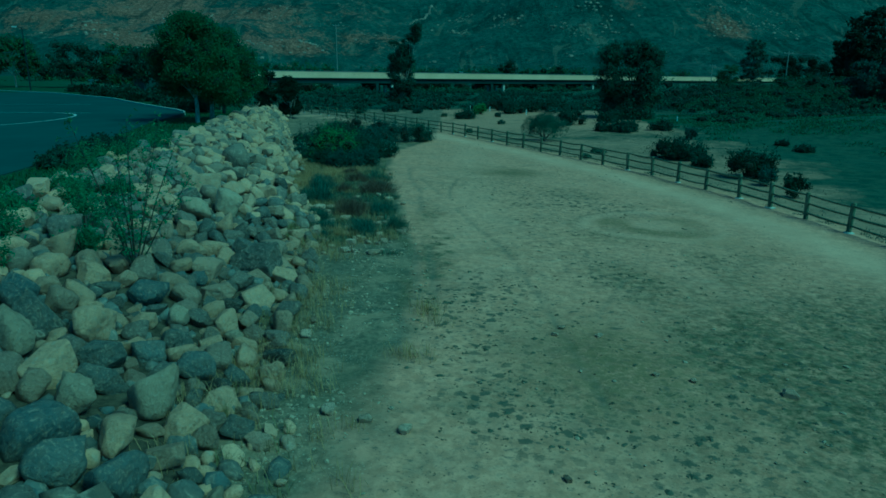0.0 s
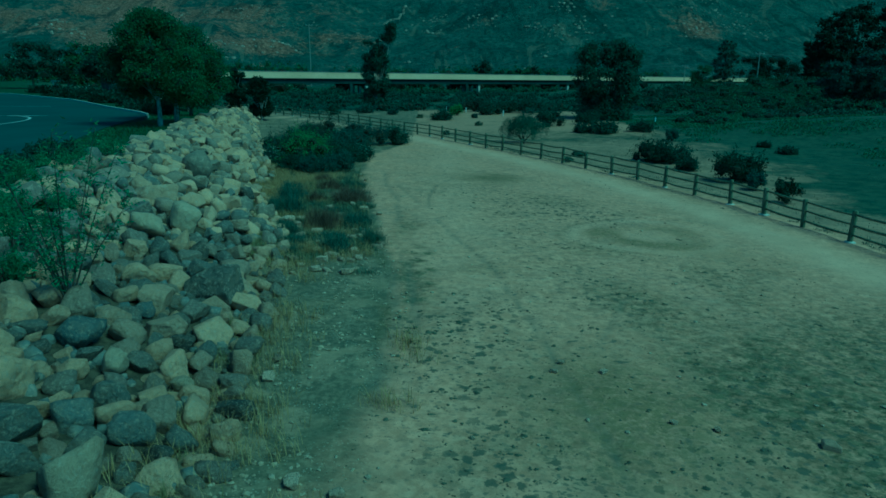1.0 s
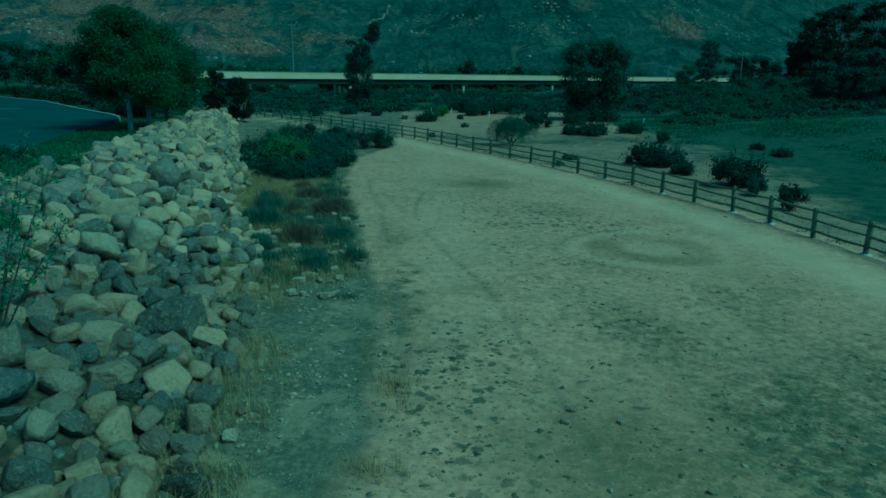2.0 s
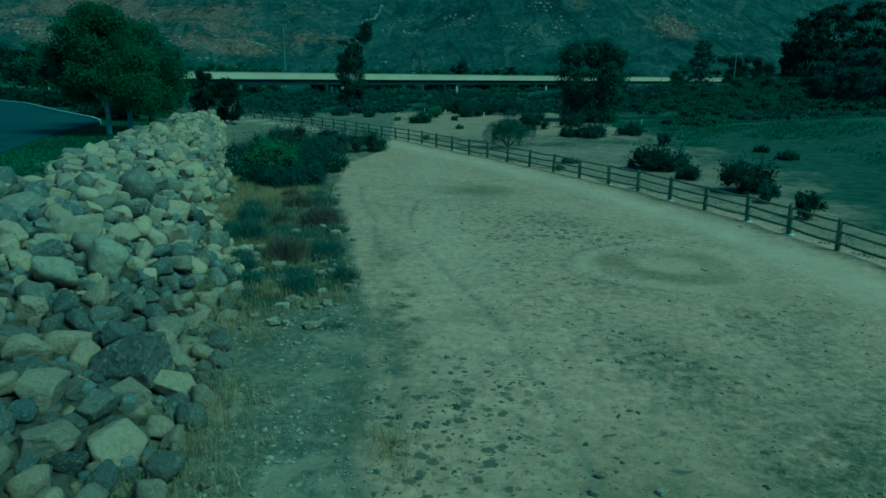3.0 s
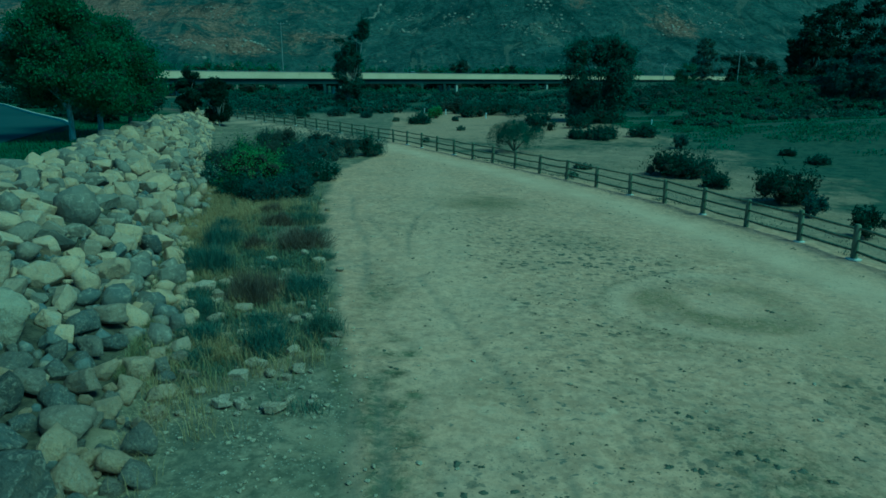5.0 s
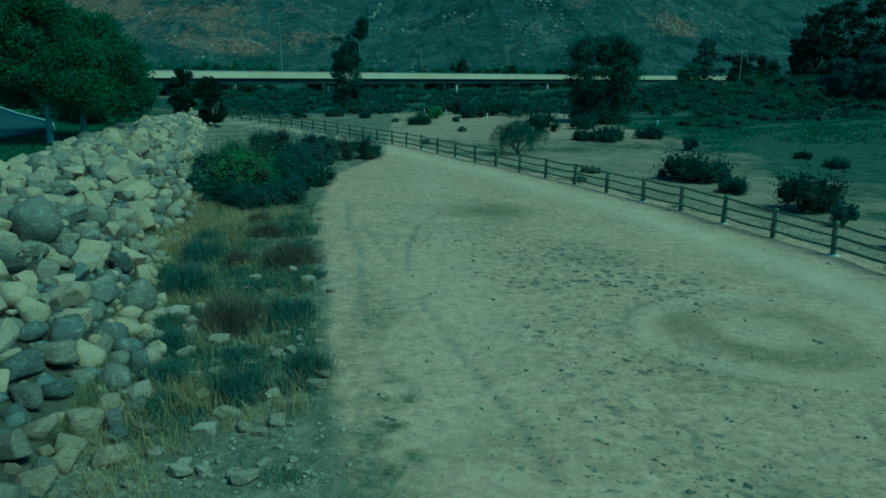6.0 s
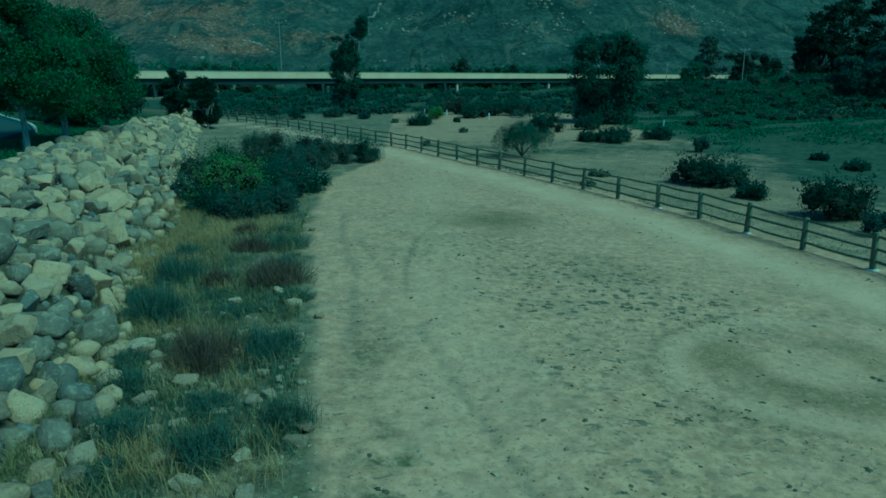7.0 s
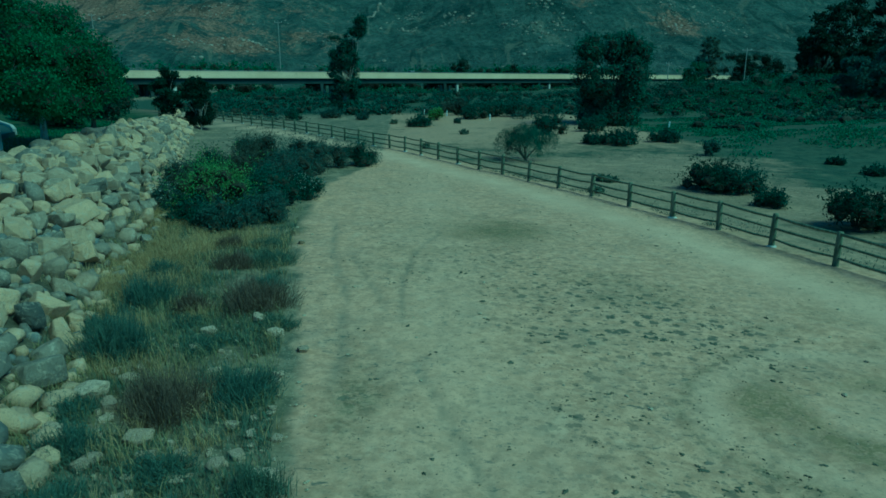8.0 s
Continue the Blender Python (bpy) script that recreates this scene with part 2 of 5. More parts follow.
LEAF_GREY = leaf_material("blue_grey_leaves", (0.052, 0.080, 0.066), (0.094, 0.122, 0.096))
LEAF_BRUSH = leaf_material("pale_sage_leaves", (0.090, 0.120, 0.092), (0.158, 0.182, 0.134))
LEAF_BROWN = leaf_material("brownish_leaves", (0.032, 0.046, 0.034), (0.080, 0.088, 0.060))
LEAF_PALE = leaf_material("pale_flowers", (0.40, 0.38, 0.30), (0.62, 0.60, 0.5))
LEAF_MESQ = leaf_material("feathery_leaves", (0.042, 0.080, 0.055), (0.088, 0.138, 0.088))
BARK = bark_material("brown_bark", (0.045, 0.042, 0.034), (0.12, 0.11, 0.09))
BARK_PALE = bark_material("pale_bark", (0.22, 0.19, 0.15), (0.48, 0.44, 0.37))
# near-black filling for plants: their inner shade put into a colour
CORE_SHADE = bark_material("core_shade", (0.018, 0.020, 0.014), (0.050, 0.048, 0.034))
FENCE_WOOD = bark_material("treated_fence_wood", (0.100, 0.112, 0.070), (0.215, 0.215, 0.140))
CONCRETE = plain_material("weathered_concrete", (0.44, 0.41, 0.35), (0.58, 0.545, 0.47), 0.9)
DECK_CONCRETE = plain_material("pale_bridge_concrete", (0.62, 0.475, 0.30), (0.72, 0.56, 0.37), 0.12, bump=0.1)
# concrete kept near black: the shade under the deck put into the colour
GIRDER = plain_material("shaded_bridge_concrete", (0.034, 0.044, 0.042), (0.055, 0.066, 0.062), 0.2)
ASPHALT = plain_material("parking_asphalt", (0.039, 0.053, 0.053), (0.054, 0.069, 0.068), 0.25, 0.95)
PAINT = plain_material("worn_white_paint", (0.40, 0.40, 0.38), (0.62, 0.62, 0.6), 1.2)
WHITE = plain_material("white_plastic", (0.70, 0.70, 0.67), (0.80, 0.80, 0.78), 3, 0.5)
METAL = plain_material("grey_metal", (0.16, 0.16, 0.16), (0.26, 0.26, 0.26), 2, 0.5, 0.7)
POLE_WOOD = bark_material("pole_wood", (0.26, 0.24, 0.21), (0.46, 0.43, 0.38))
DEBRIS = leaf_material("dark_debris", (0.085, 0.086, 0.060), (0.185, 0.172, 0.122), 0.95)
DARK_STEEL = plain_material("dark_steel", (0.025, 0.027, 0.03), (0.045, 0.047, 0.05), 2, 0.5, 0.3)
CAR_PAINT = plain_material("white_car_paint", (0.74, 0.74, 0.73), (0.80, 0.80, 0.79), 2, 0.3, 0.0, 0.0)
CAR_GLASS = plain_material("dark_car_glass", (0.015, 0.017, 0.02), (0.03, 0.032, 0.035), 2, 0.1, 0.0, 0.0)
RUBBER = plain_material("tyre_rubber", (0.02, 0.02, 0.02), (0.035, 0.035, 0.035), 4)


# ---- mesh helpers ----
def from_bm(name, bm, material, parent=None, label=""):
    me = bpy.data.meshes.new(name)
    bm.to_mesh(me)
    bm.free()
    me.materials.append(material)
    ob = new(name, me)
    ob.parent = parent
    if label:
        tagged(ob, label)
    return ob


def part(name, bm, material, parent, label=""):
    return from_bm(name, bm, material, parent, label)


def from_arrays(name, verts, faces, material, parent=None, label="", smooth=False):
    me = bpy.data.meshes.new(name)
    verts, faces = np.asarray(verts, np.float32), np.asarray(faces, np.int32)
    k = faces.shape[1]
    me.vertices.add(len(verts))
    me.vertices.foreach_set("co", verts.ravel())
    me.loops.add(faces.size)
    me.loops.foreach_set("vertex_index", faces.ravel())
    me.polygons.add(len(faces))
    me.polygons.foreach_set("loop_start", np.arange(len(faces), dtype=np.int32) * k)
    me.polygons.foreach_set("loop_total", np.full(len(faces), k, np.int32))
    me.polygons.foreach_set("use_smooth", np.broadcast_to(smooth, len(faces)).astype(bool))
    me.update(calc_edges=True)
    me.materials.append(material)
    ob = new(name, me)
    ob.parent = parent
    if label:
        tagged(ob, label)
    return ob


def thing(name, m, label, category, group="", kind=""):
    ob = new(name)
    ob.empty_display_size = 0.2
    ob.matrix_world = m
    return tagged(ob, label, category, group, kind)


def box_bm(bm, x0, x1, y0, y1, z0, z1, bevel=0.0):
    made = bmesh.ops.create_cube(bm, size=1, matrix=Matrix.Translation(((x0 + x1) / 2, (y0 + y1) / 2, (z0 + z1) / 2)) @ Matrix.Diagonal((x1 - x0, y1 - y0, z1 - z0, 1)))
    if bevel:
        edges = {e for v in made["verts"] for e in v.link_edges}
        bmesh.ops.bevel(bm, geom=list(edges), offset=bevel, segments=2, affect="EDGES", profile=0.6)
    return bm


def tube_arrays(points, radii, sides=8):
    """A tapered tube through points: vertices and quads, closed at the end by a point."""
    pts = [Vector(p) for p in points]
    verts, faces = [], []
    for i, p in enumerate(pts):
        way = (pts[min(i + 1, len(pts) - 1)] - pts[max(i - 1, 0)]).normalized()
        side = way.cross(Vector((0.31, 0.95, 0.05)) if abs(way.z) > 0.5 else Vector((0, 0, 1))).normalized()
        up = side.cross(way)
        for k in range(sides):
            a = 2 * math.pi * k / sides
            verts.append(p + (side * math.cos(a) + up * math.sin(a)) * radii[i])
    for i in range(len(pts) - 1):
        for k in range(sides):
            k2 = (k + 1) % sides
            faces.append((i * sides + k, i * sides + k2, (i + 1) * sides + k2, (i + 1) * sides + k))
    end = (len(pts) - 1) * sides
    for k in range(1, sides - 2, 2):
        faces.append((end, end + k, end + k + 1, end + k + 2))
    return np.array([tuple(v) for v in verts]), np.array(faces)


def join_arrays(pieces):
    verts, faces, n = [], [], 0
    for v, f in pieces:
        verts.append(v)
        faces.append(f + n)
        n += len(v)
    return np.concatenate(verts), np.concatenate(faces)


def leaves_at(centres, size, r, droop=0.0, slim=0.5):
    """One rhombic leaf at each centre, turned at random: vertices and quads."""
    n = len(centres)
    a = r.normal(size=(n, 3))
    a[:, 2] -= droop
    a /= np.linalg.norm(a, axis=1)[:, None]
    b = np.cross(a, r.normal(size=(n, 3)))
    b /= np.linalg.norm(b, axis=1)[:, None]
    c = np.cross(a, b)
    s = (size * r.uniform(0.6, 1.35, n))[:, None]
    v = np.stack([centres - a * s * 0.5, centres + b * s * slim * 0.5 + c * s * 0.08, centres + a * s * 0.5, centres - b * s * slim * 0.5 + c * s * 0.08], 1)
    return v.reshape(-1, 3), np.arange(4 * n).reshape(-1, 4)


def clump_points(n, clumps, r, fill=0.55):
    """n points in clumps (x, y, z, rx, ry, rz), denser towards each clump's outside."""
    clumps = np.asarray(clumps, float)
    weight = clumps[:, 3] * clumps[:, 4] + clumps[:, 5] * clumps[:, 3]
    pick = r.choice(len(clumps), n, p=weight / weight.sum())
    d = r.normal(size=(n, 3))
    d /= np.linalg.norm(d, axis=1)[:, None]
    d *= (fill + (1 - fill) * r.random(n) ** 0.7)[:, None] * r.normal(1, 0.09, n)[:, None]
    return clumps[pick, :3] + d * clumps[pick, 3:]


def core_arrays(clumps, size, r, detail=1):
    """Dark filling that stands in for a plant's inner shade: a lumpy ball inside each clump."""
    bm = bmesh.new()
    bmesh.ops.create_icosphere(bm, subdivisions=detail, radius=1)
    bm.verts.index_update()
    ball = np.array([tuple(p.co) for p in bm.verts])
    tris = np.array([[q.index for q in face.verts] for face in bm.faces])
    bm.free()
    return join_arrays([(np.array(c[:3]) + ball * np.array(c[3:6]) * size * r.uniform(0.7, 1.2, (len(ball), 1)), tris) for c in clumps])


def twigs_at(n, radius, height, r):
    """Fine twigs that fan out from a plant's foot to an uneven dome: vertices, quads and the twigs' tips."""
    a, q = r.uniform(0, 2 * math.pi, n), np.sqrt(r.random(n))
    lobe = 1 + 0.25 * np.sin(3 * a + r.uniform(0, 6)) + 0.15 * np.sin(7 * a + r.uniform(0, 6))
    reach = r.uniform(0.55, 1.08, n) * lobe
    tip = np.stack([np.cos(a) * q * radius * reach, np.sin(a) * q * radius * reach, height * np.sqrt(1.04 - q * q) * reach], 1)
    foot = tip * np.array([0.72, 0.72, 0.0]) + r.normal(0, 0.16 * radius, (n, 3)) * np.array([1, 1, 0])
    mid = foot * 0.5 + tip * 0.5 + np.stack([np.zeros(n), np.zeros(n), 0.12 * height * r.random(n)], 1)
    side = np.cross(tip - foot, r.normal(size=(n, 3)))
    side *= 0.005 / np.linalg.norm(side, axis=1)[:, None]
    v = np.stack([foot - side, foot + side, mid + side, mid - side, tip + side * 0.4, tip - side * 0.4], 1)
    base = np.arange(n)[:, None] * 6
    return v.reshape(-1, 3), np.concatenate([base + np.array([0, 1, 2, 3]), base + np.array([3, 2, 4, 5])]), tip


def blades_at(feet, height, r, lean=0.35, width=0.02):
    """Grass blades: slim bent strips of two quads each."""
    n = len(feet)
    turn = r.uniform(0, 2 * math.pi, n)
    h = height * r.uniform(0.5, 1.25, n)
    out = np.stack([np.cos(turn), np.sin(turn), np.zeros(n)], 1)
    side = np.stack([-np.sin(turn), np.cos(turn), np.zeros(n)], 1) * width / 2
    bend = r.uniform(0.1, 1, n) * lean
    up = np.array([0, 0, 1.0])
    mid = feet + up * (h * 0.55)[:, None] + out * (h * bend * 0.35)[:, None]
    tip = feet + up * (h * (1 - bend * 0.25))[:, None] + out * (h * bend)[:, None]
    v = np.stack([feet - side, feet + side, mid + side * 0.8, mid - side * 0.8, tip + side * 0.15, tip - side * 0.15], 1)
    base = np.arange(n)[:, None] * 6
    f = np.concatenate([base + np.array([0, 1, 2, 3]), base + np.array([3, 2, 4, 5])])
    return v.reshape(-1, 3), f


table = np.random.default_rng(3).random((256, 256))


def soft_noise(x, y, scale, shift=0):
    """Smooth value noise from 0 to 1."""
    x, y = np.asarray(x, float) * scale + 17.3 * shift + 500, np.asarray(y, float) * scale + 9.7 * shift + 500
    i, j = np.floor(x).astype(int), np.floor(y).astype(int)
    u, v = x - i, y - j
    u, v = u * u * (3 - 2 * u), v * v * (3 - 2 * v)
    g = lambda a, b: table[a % 256, b % 256]
    return (g(i, j) * (1 - u) + g(i + 1, j) * u) * (1 - v) + (g(i, j + 1) * (1 - u) + g(i + 1, j + 1) * u) * v


def step(a, b, x):
    t = np.clip((np.asarray(x, float) - a) / (b - a), 0, 1)
    return t * t * (3 - 2 * t)


# ---- the lie of the land ----
def toe_x(y):
    return np.interp(y, (-30, 0, 7, 12, 16, 22, 31, 38, 44, 55, 65, 76, 86, 100, 150, 400), (-0.8, -1.6, -2.5, -3.7, -4.0, -5.0, -7.6, -8.6, -10.3, -13.4, -16.2, -18.8, -21.0, -28, -66, -190))


def crest_x(y):
    return np.interp(y, (-30, 7, 15, 21, 27, 35, 42, 55, 64, 76, 86, 100, 150, 400), (-8.0, -9.4, -10.4, -11.0, -11.6, -13.0, -14.4, -17.2, -19.2, -21.6, -24.0, -33, -72, -200))


FENCE = ((15.3, 4.8), (15.1, 14.3), (14.7, 19.0), (14.2, 23.6), (13.77, 25.8), (13.4, 28.03), (13.05, 30.35), (12.36, 32.65), (11.8, 35.12), (11.12, 37.45), (10.28, 39.58), (9.3, 41.8), (8.4, 44.3), (7.38, 46.6), (6.33, 48.8), (5.27, 50.95), (4.22, 53.1), (3.17, 55.45), (2.1, 57.8), (1.04, 60.1), (-0.04, 62.1), (-1.15, 64.1), (-6.4, 72.6), (-11.4, 80.0), (-20.4, 92.0), (-32, 104))


def fence_x(y):
    return np.interp(y, [p[1] for p in FENCE], [p[0] for p in FENCE])


def land(x, y):
    x, y = np.asarray(x, float), np.asarray(y, float)
    base = -0.06 - 0.020 * np.clip(x, -12, 16) - 0.0055 * (np.clip(y, 0, 70) - 15)
    outer = x - fence_x(y)
    base = base + (-0.55 - base) * step(1, 9, outer)
    base = base - 1.0 * step(100, 150, y)
    # the grassy bank beyond the fence and low humps in the wash
    base = base + 2.0 * np.exp(-(((x - 44) / 15) ** 2) - ((y - 66) / 13) ** 2) + 2.6 * step(45, 110, x) * step(20, 60, y)
    base = base + (soft_noise(x, y, 0.09, 1) - 0.5) * 0.5 * step(3, 14, outer) * (1 - step(100, 140, y))
    u = np.clip((toe_x(y) - x) / (toe_x(y) - crest_x(y)), 0, 1)
    p = np.interp(y, (16, 24, 30), (0.85, 1.7, 2.3))
    rise = 1 - (1 - u) ** p
    high = np.interp(y, (40, 56, 72, 90), (2.05, 1.65, 1.0, 0.8))
    high = high + (2.05 - high) * step(4, 10, crest_x(y) - x)
    z = base + (high - base) * rise
    z = z + 0.5 * step(90, 150, y) * (rise >= 1)
    worn = (1 - step(0, 1.0, np.abs(y - 30) - 45)) * (1 - rise)
    return z + worn * ((soft_noise(x, y, 0.5, 2) - 0.5) * 0.07 + (soft_noise(x, y, 2.1, 3) - 0.5) * 0.035 + (soft_noise(x, y, 4.6, 4) - 0.5) * 0.018)


def spread(lo, hi, stride, far_lo, far_hi, grow=1.17):
    mid = list(np.arange(lo, hi, stride))
    out, d, v = [], stride, hi
    while v < far_hi:
        out.append(v)
        d *= grow
        v += d
    back, d, v = [], stride, lo
    while v > far_lo:
        d *= grow
        v -= d
        back.append(v)
    return np.array(back[::-1] + mid + out + [far_hi])


def trail_edge(y):
    """Where the pale trail meets the grey gravel by the rocks."""
    return np.interp(y, (5, 9, 12, 14, 16, 20, 22.5, 25, 28, 35, 45, 50, 56), (-1.75, -1.25, -1.05, -0.98, -1.0, -1.3, -1.6, -2.0, -2.35, -3.4, -4.0, -3.2, -1.6))


def track_marks(x, y):
    """Wheel ruts that run along and curl over the trail, 0 to 1."""
    m = np.zeros_like(x)
    for pts, w in ((((2.6, 8), (2.1, 15), (1.6, 19.6), (0.9, 22.6), (0.1, 26)), 0.08), (((-0.55, 28.9), (-0.6, 29.6), (-1.05, 31.5), (-1.75, 34)), 0.085), (((-0.12, 28.3), (-0.17, 31), (0.3, 34.5), (1.2, 37)), 0.08), (((3.2, 14), (4.6, 17), (8.5, 17.8)), 0.08),
                   (((-1.3, 24.8), (-1.25, 26.4), (-1.5, 29.2)), 0.11), (((-1.15, 11.5), (-0.85, 15), (-1.1, 19.5)), 0.11), (((-0.55, 11.5), (-0.45, 15.5), (-0.75, 20)), 0.12), (((-1.4, 29.5), (-2.2, 34), (-2.6, 39)), 0.10)):
        cx = np.interp(y, [q[1] for q in pts], [q[0] for q in pts])
        inside = step(pts[0][1] - 0.8, pts[0][1] + 0.8, y) * (1 - step(pts[-1][1] - 0.8, pts[-1][1] + 0.8, y))
        m = np.maximum(m, inside * np.exp(-(((x - cx) / w) ** 2)) * (0.35 + 0.65 * soft_noise(x, y, 1.1, 8)))
    return m


# drifts of dark clods and dead weeds on the trail: x, y, spread, number
DRIFTS = ((-0.2, 14.6, 0.55, 46), (0.3, 13.2, 0.6, 30), (1.0, 16.2, 0.5, 26), (0.9, 14.6, 0.6, 26), (0.7, 12.0, 0.6, 22), (1.0, 10.2, 0.55, 34), (1.3, 8.8, 0.5, 30), (0.3, 9.4, 0.7, 18), (3.9, 17.6, 0.7, 24), (4.6, 15.8, 0.8, 24), (2.8, 12.6, 0.8, 14), (4.4, 9.6, 1.2, 50), (6.2, 11.5, 1.3, 40), (3.2, 8.2, 0.8, 26), (6.1, 27.6, 1.0, 50), (2.9, 24.3, 0.6, 20), (3.4, 22.0, 0.5, 16), (3.3, 27.3, 1.0, 34), (4.6, 22.3, 0.5, 14), (5.2, 29.6, 1.2, 30), (3.1, 30.2, 1.3, 26), (2.2, 33.0, 1.4, 26), (-0.5, 32.0, 1.1, 16), (0.4, 38, 1.6, 24), (3.6, 19.8, 0.7, 14), (7.6, 19.0, 1.0, 26), (8.6, 15.0, 1.2, 30))


def build_ground():
    xs = spread(-12, 17, 0.3, -4000, 4000)
    xs = np.concatenate([xs[xs < -3], np.arange(-3, 9.6, 0.13), xs[xs > 9.7]])
    ys = spread(3, 62, 0.3, -1500, 4500)
    ys = np.concatenate([ys[ys < 6.5], np.arange(6.6, 38.4, 0.15), ys[ys > 38.5]])
    gx, gy = np.meshgrid(xs, ys)
    z = land(gx, gy) - 0.03 * track_marks(gx, gy)
    nx, ny = len(xs), len(ys)
    i = np.arange(nx * ny).reshape(ny, nx)
    faces = np.stack([i[:-1, :-1], i[:-1, 1:], i[1:, 1:], i[1:, :-1]], -1).reshape(-1, 4)
    ob = from_arrays("ground", np.stack([gx, gy, z], -1).reshape(-1, 3), faces, GROUND, smooth=True)
    tagged(ob, "dusty tan dirt trail and scrubby wash, worn and scuffed", "ground", kind="structure")
    x, y = gx.ravel(), gy.ravel()
    outer = x - fence_x(y)
    wob = (soft_noise(x, y, 0.45, 5) - 0.5) * 1.6 + (soft_noise(x, y, 1.7, 6) - 0.5) * 0.7
    ragged = (soft_noise(x, y, 0.9, 5) - 0.5) * 0.7 + (soft_noise(x, y, 2.3, 6) - 0.5) * 0.5
    soft = np.interp(y, (9, 14, 40), (0.8, 0.16, 0.16))
    left = 1 - step(-1, 1, (x - trail_edge(y) + ragged * np.interp(y, (9, 16), (1.4, 0.45))) / soft)
    plateau = step(0.75, 1.0, (toe_x(y) - x) / (toe_x(y) - crest_x(y)))
    grass = np.maximum(left * step(18, 24, y + wob * 2) * 0.10 * (1 - step(55, 62, y)), plateau)
    gravel = np.maximum(left, 0.7 * step(-0.2, 1.6, outer) * (1 - 0.5 * step(60, 75, y)))
    path = np.exp(-(((outer + 2.3) / 1.15) ** 2)) * (1 - step(0.0, 0.6, outer)) * 0.85
    path = np.maximum(path, 0.32 * np.exp(-(((x - 0.2 - 0.02 * y + wob * 0.5) / 1.2) ** 2)) * step(14, 26, y) * (1 - step(50, 62, y)))
    olive = 1.1 * np.exp(-((x - 2.9 + 0.6 * wob) / 1.5) ** 2 - ((y - 11.3) / 2.3) ** 2) + 0.45 * np.exp(-((x - 9.0 + wob) / 1.6) ** 2 - ((y - 22.0 + wob) / 2.6) ** 2)
    olive = olive + 0.8 * np.exp(-((x - 3.3 + 0.6 * wob) / 1.7) ** 2 - ((y - 37.2 + wob) / 1.3) ** 2)
    dark = 0.35 * np.exp(-((x - 2.5 + 0.5 * wob) / 1.35) ** 2 - ((y - 11.4) / 2.5) ** 2) + 0.75 * np.exp(-((x - 3.3 + 0.4 * wob) / 1.5) ** 2 - ((y - 37.2 + wob) / 1.1) ** 2)
    dark = dark + 0.8 * step(0.3, 0.6, soft_noise(x, y, 1.6, 79)) * np.exp(-(((x + 0.75 + 0.3 * wob) / 0.5) ** 2) - ((y - 17.4) / 2.6) ** 2) + 0.7 * np.exp(-(((x - 4.6 + wob) / 0.8) ** 2) - ((y - 16.6 + wob) / 1.8) ** 2) + 0.55 * np.exp(-(((x + 1.1 + 0.4 * wob) / 0.45) ** 2) - ((y - 24.6) / 2.2) ** 2)
    prints = 0.25 * step(0.45, 0.7, soft_noise(x, y, 0.4, 75)) * step(-1.4, 0.2, x) * (1 - path)
    dark = dark + 0.85 * step(0.46, 0.62, soft_noise(x, y, 2.4, 77) * 0.6 + soft_noise(x, y, 0.9, 78) * 0.4) * step(0.3, 0.5, x - trail_edge(y)) * (1 - step(-0.15, 0.2, x + 0.35 * ragged)) * step(15.5, 18.5, y) * (1 - step(21.3, 23.0, y + wob))
    dark = dark + np.exp(-(((x - trail_edge(y) + 0.16) / 0.13) ** 2)) * step(13, 15, y) * (1 - step(23, 26, y)) * step(0.25, 0.6, soft_noise(x, y, 1.2, 80))
    for dx, dy, spread_by, n in DRIFTS:
        prints = prints + 0.022 * n * np.exp(-(((x - dx) ** 2 + (y - dy) ** 2) / (1.5 * spread_by) ** 2)) / max(spread_by, 0.6)
        dark = dark + 0.22 * np.exp(-(((x - dx) ** 2 + (y - dy) ** 2) / (1.1 * spread_by) ** 2)) * soft_noise(x, y, 1.3, 73)
    # the darker, stonier side of the trail, darkened further in place of edge vignetting
    dark = dark + 0.95 * step(3.0, 6.0, x + 0.8 * wob) * (1 - step(10, 17, y - 0.25 * x)) * (1 - step(-1, 1, outer))
    # rock slope where the gaps get their painted shade
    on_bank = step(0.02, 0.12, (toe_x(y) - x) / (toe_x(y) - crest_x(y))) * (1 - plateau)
    # worn circle left by turning wheels
    ring = np.hypot(x - 7.4, (y - 23.9) * 1.04) + 0.32 * wob
    lane = np.exp(-(((ring - 2.55) / 0.3) ** 2)) + np.exp(-((ring / 0.7) ** 2))
    path = np.maximum(path, lane * (0.2 + 0.5 * soft_noise(x, y, 0.7, 76)))
    olive = olive + 0.95 * step(0.35, 0.75, soft_noise(x, y, 0.7, 74)) * step(0.7, 1.1, ring) * (1 - step(1.8, 2.4, ring)) * (0.35 + 0.65 * step(-1, 1, 7.9 - x))
    dark = dark + (0.02 + 0.32 * soft_noise(x, y, 0.9, 74)) * step(0.7, 1.1, ring) * (1 - step(1.9, 2.3, ring)) + 0.5 * np.exp(-(((ring - 2.95) / 0.1) ** 2)) * step(0, 1, 7.4 - x)
    dark = dark + 0.3 * step(0.56, 0.74, soft_noise(x, y, 0.33, 71) * 0.6 + soft_noise(x, y, 1.0, 72) * 0.4) * (1 - step(40, 55, y)) * (1 - path)
    far_green = step(3, 12, outer + 3 * wob) * (0.42 + 0.58 * step(18, 26, x + 0.1 * (60 - y))) * step(0.25, 0.85, soft_noise(x, y, 0.16, 9) * 0.5 + soft_noise(x, y, 0.6, 12) * 0.25 + 0.22 * step(11, 20, x + 0.12 * (60 - y)) + 0.3 * step(98, 110, y))
    far_green = np.maximum(far_green, step(105, 125, y) * step(-40, -20, outer))
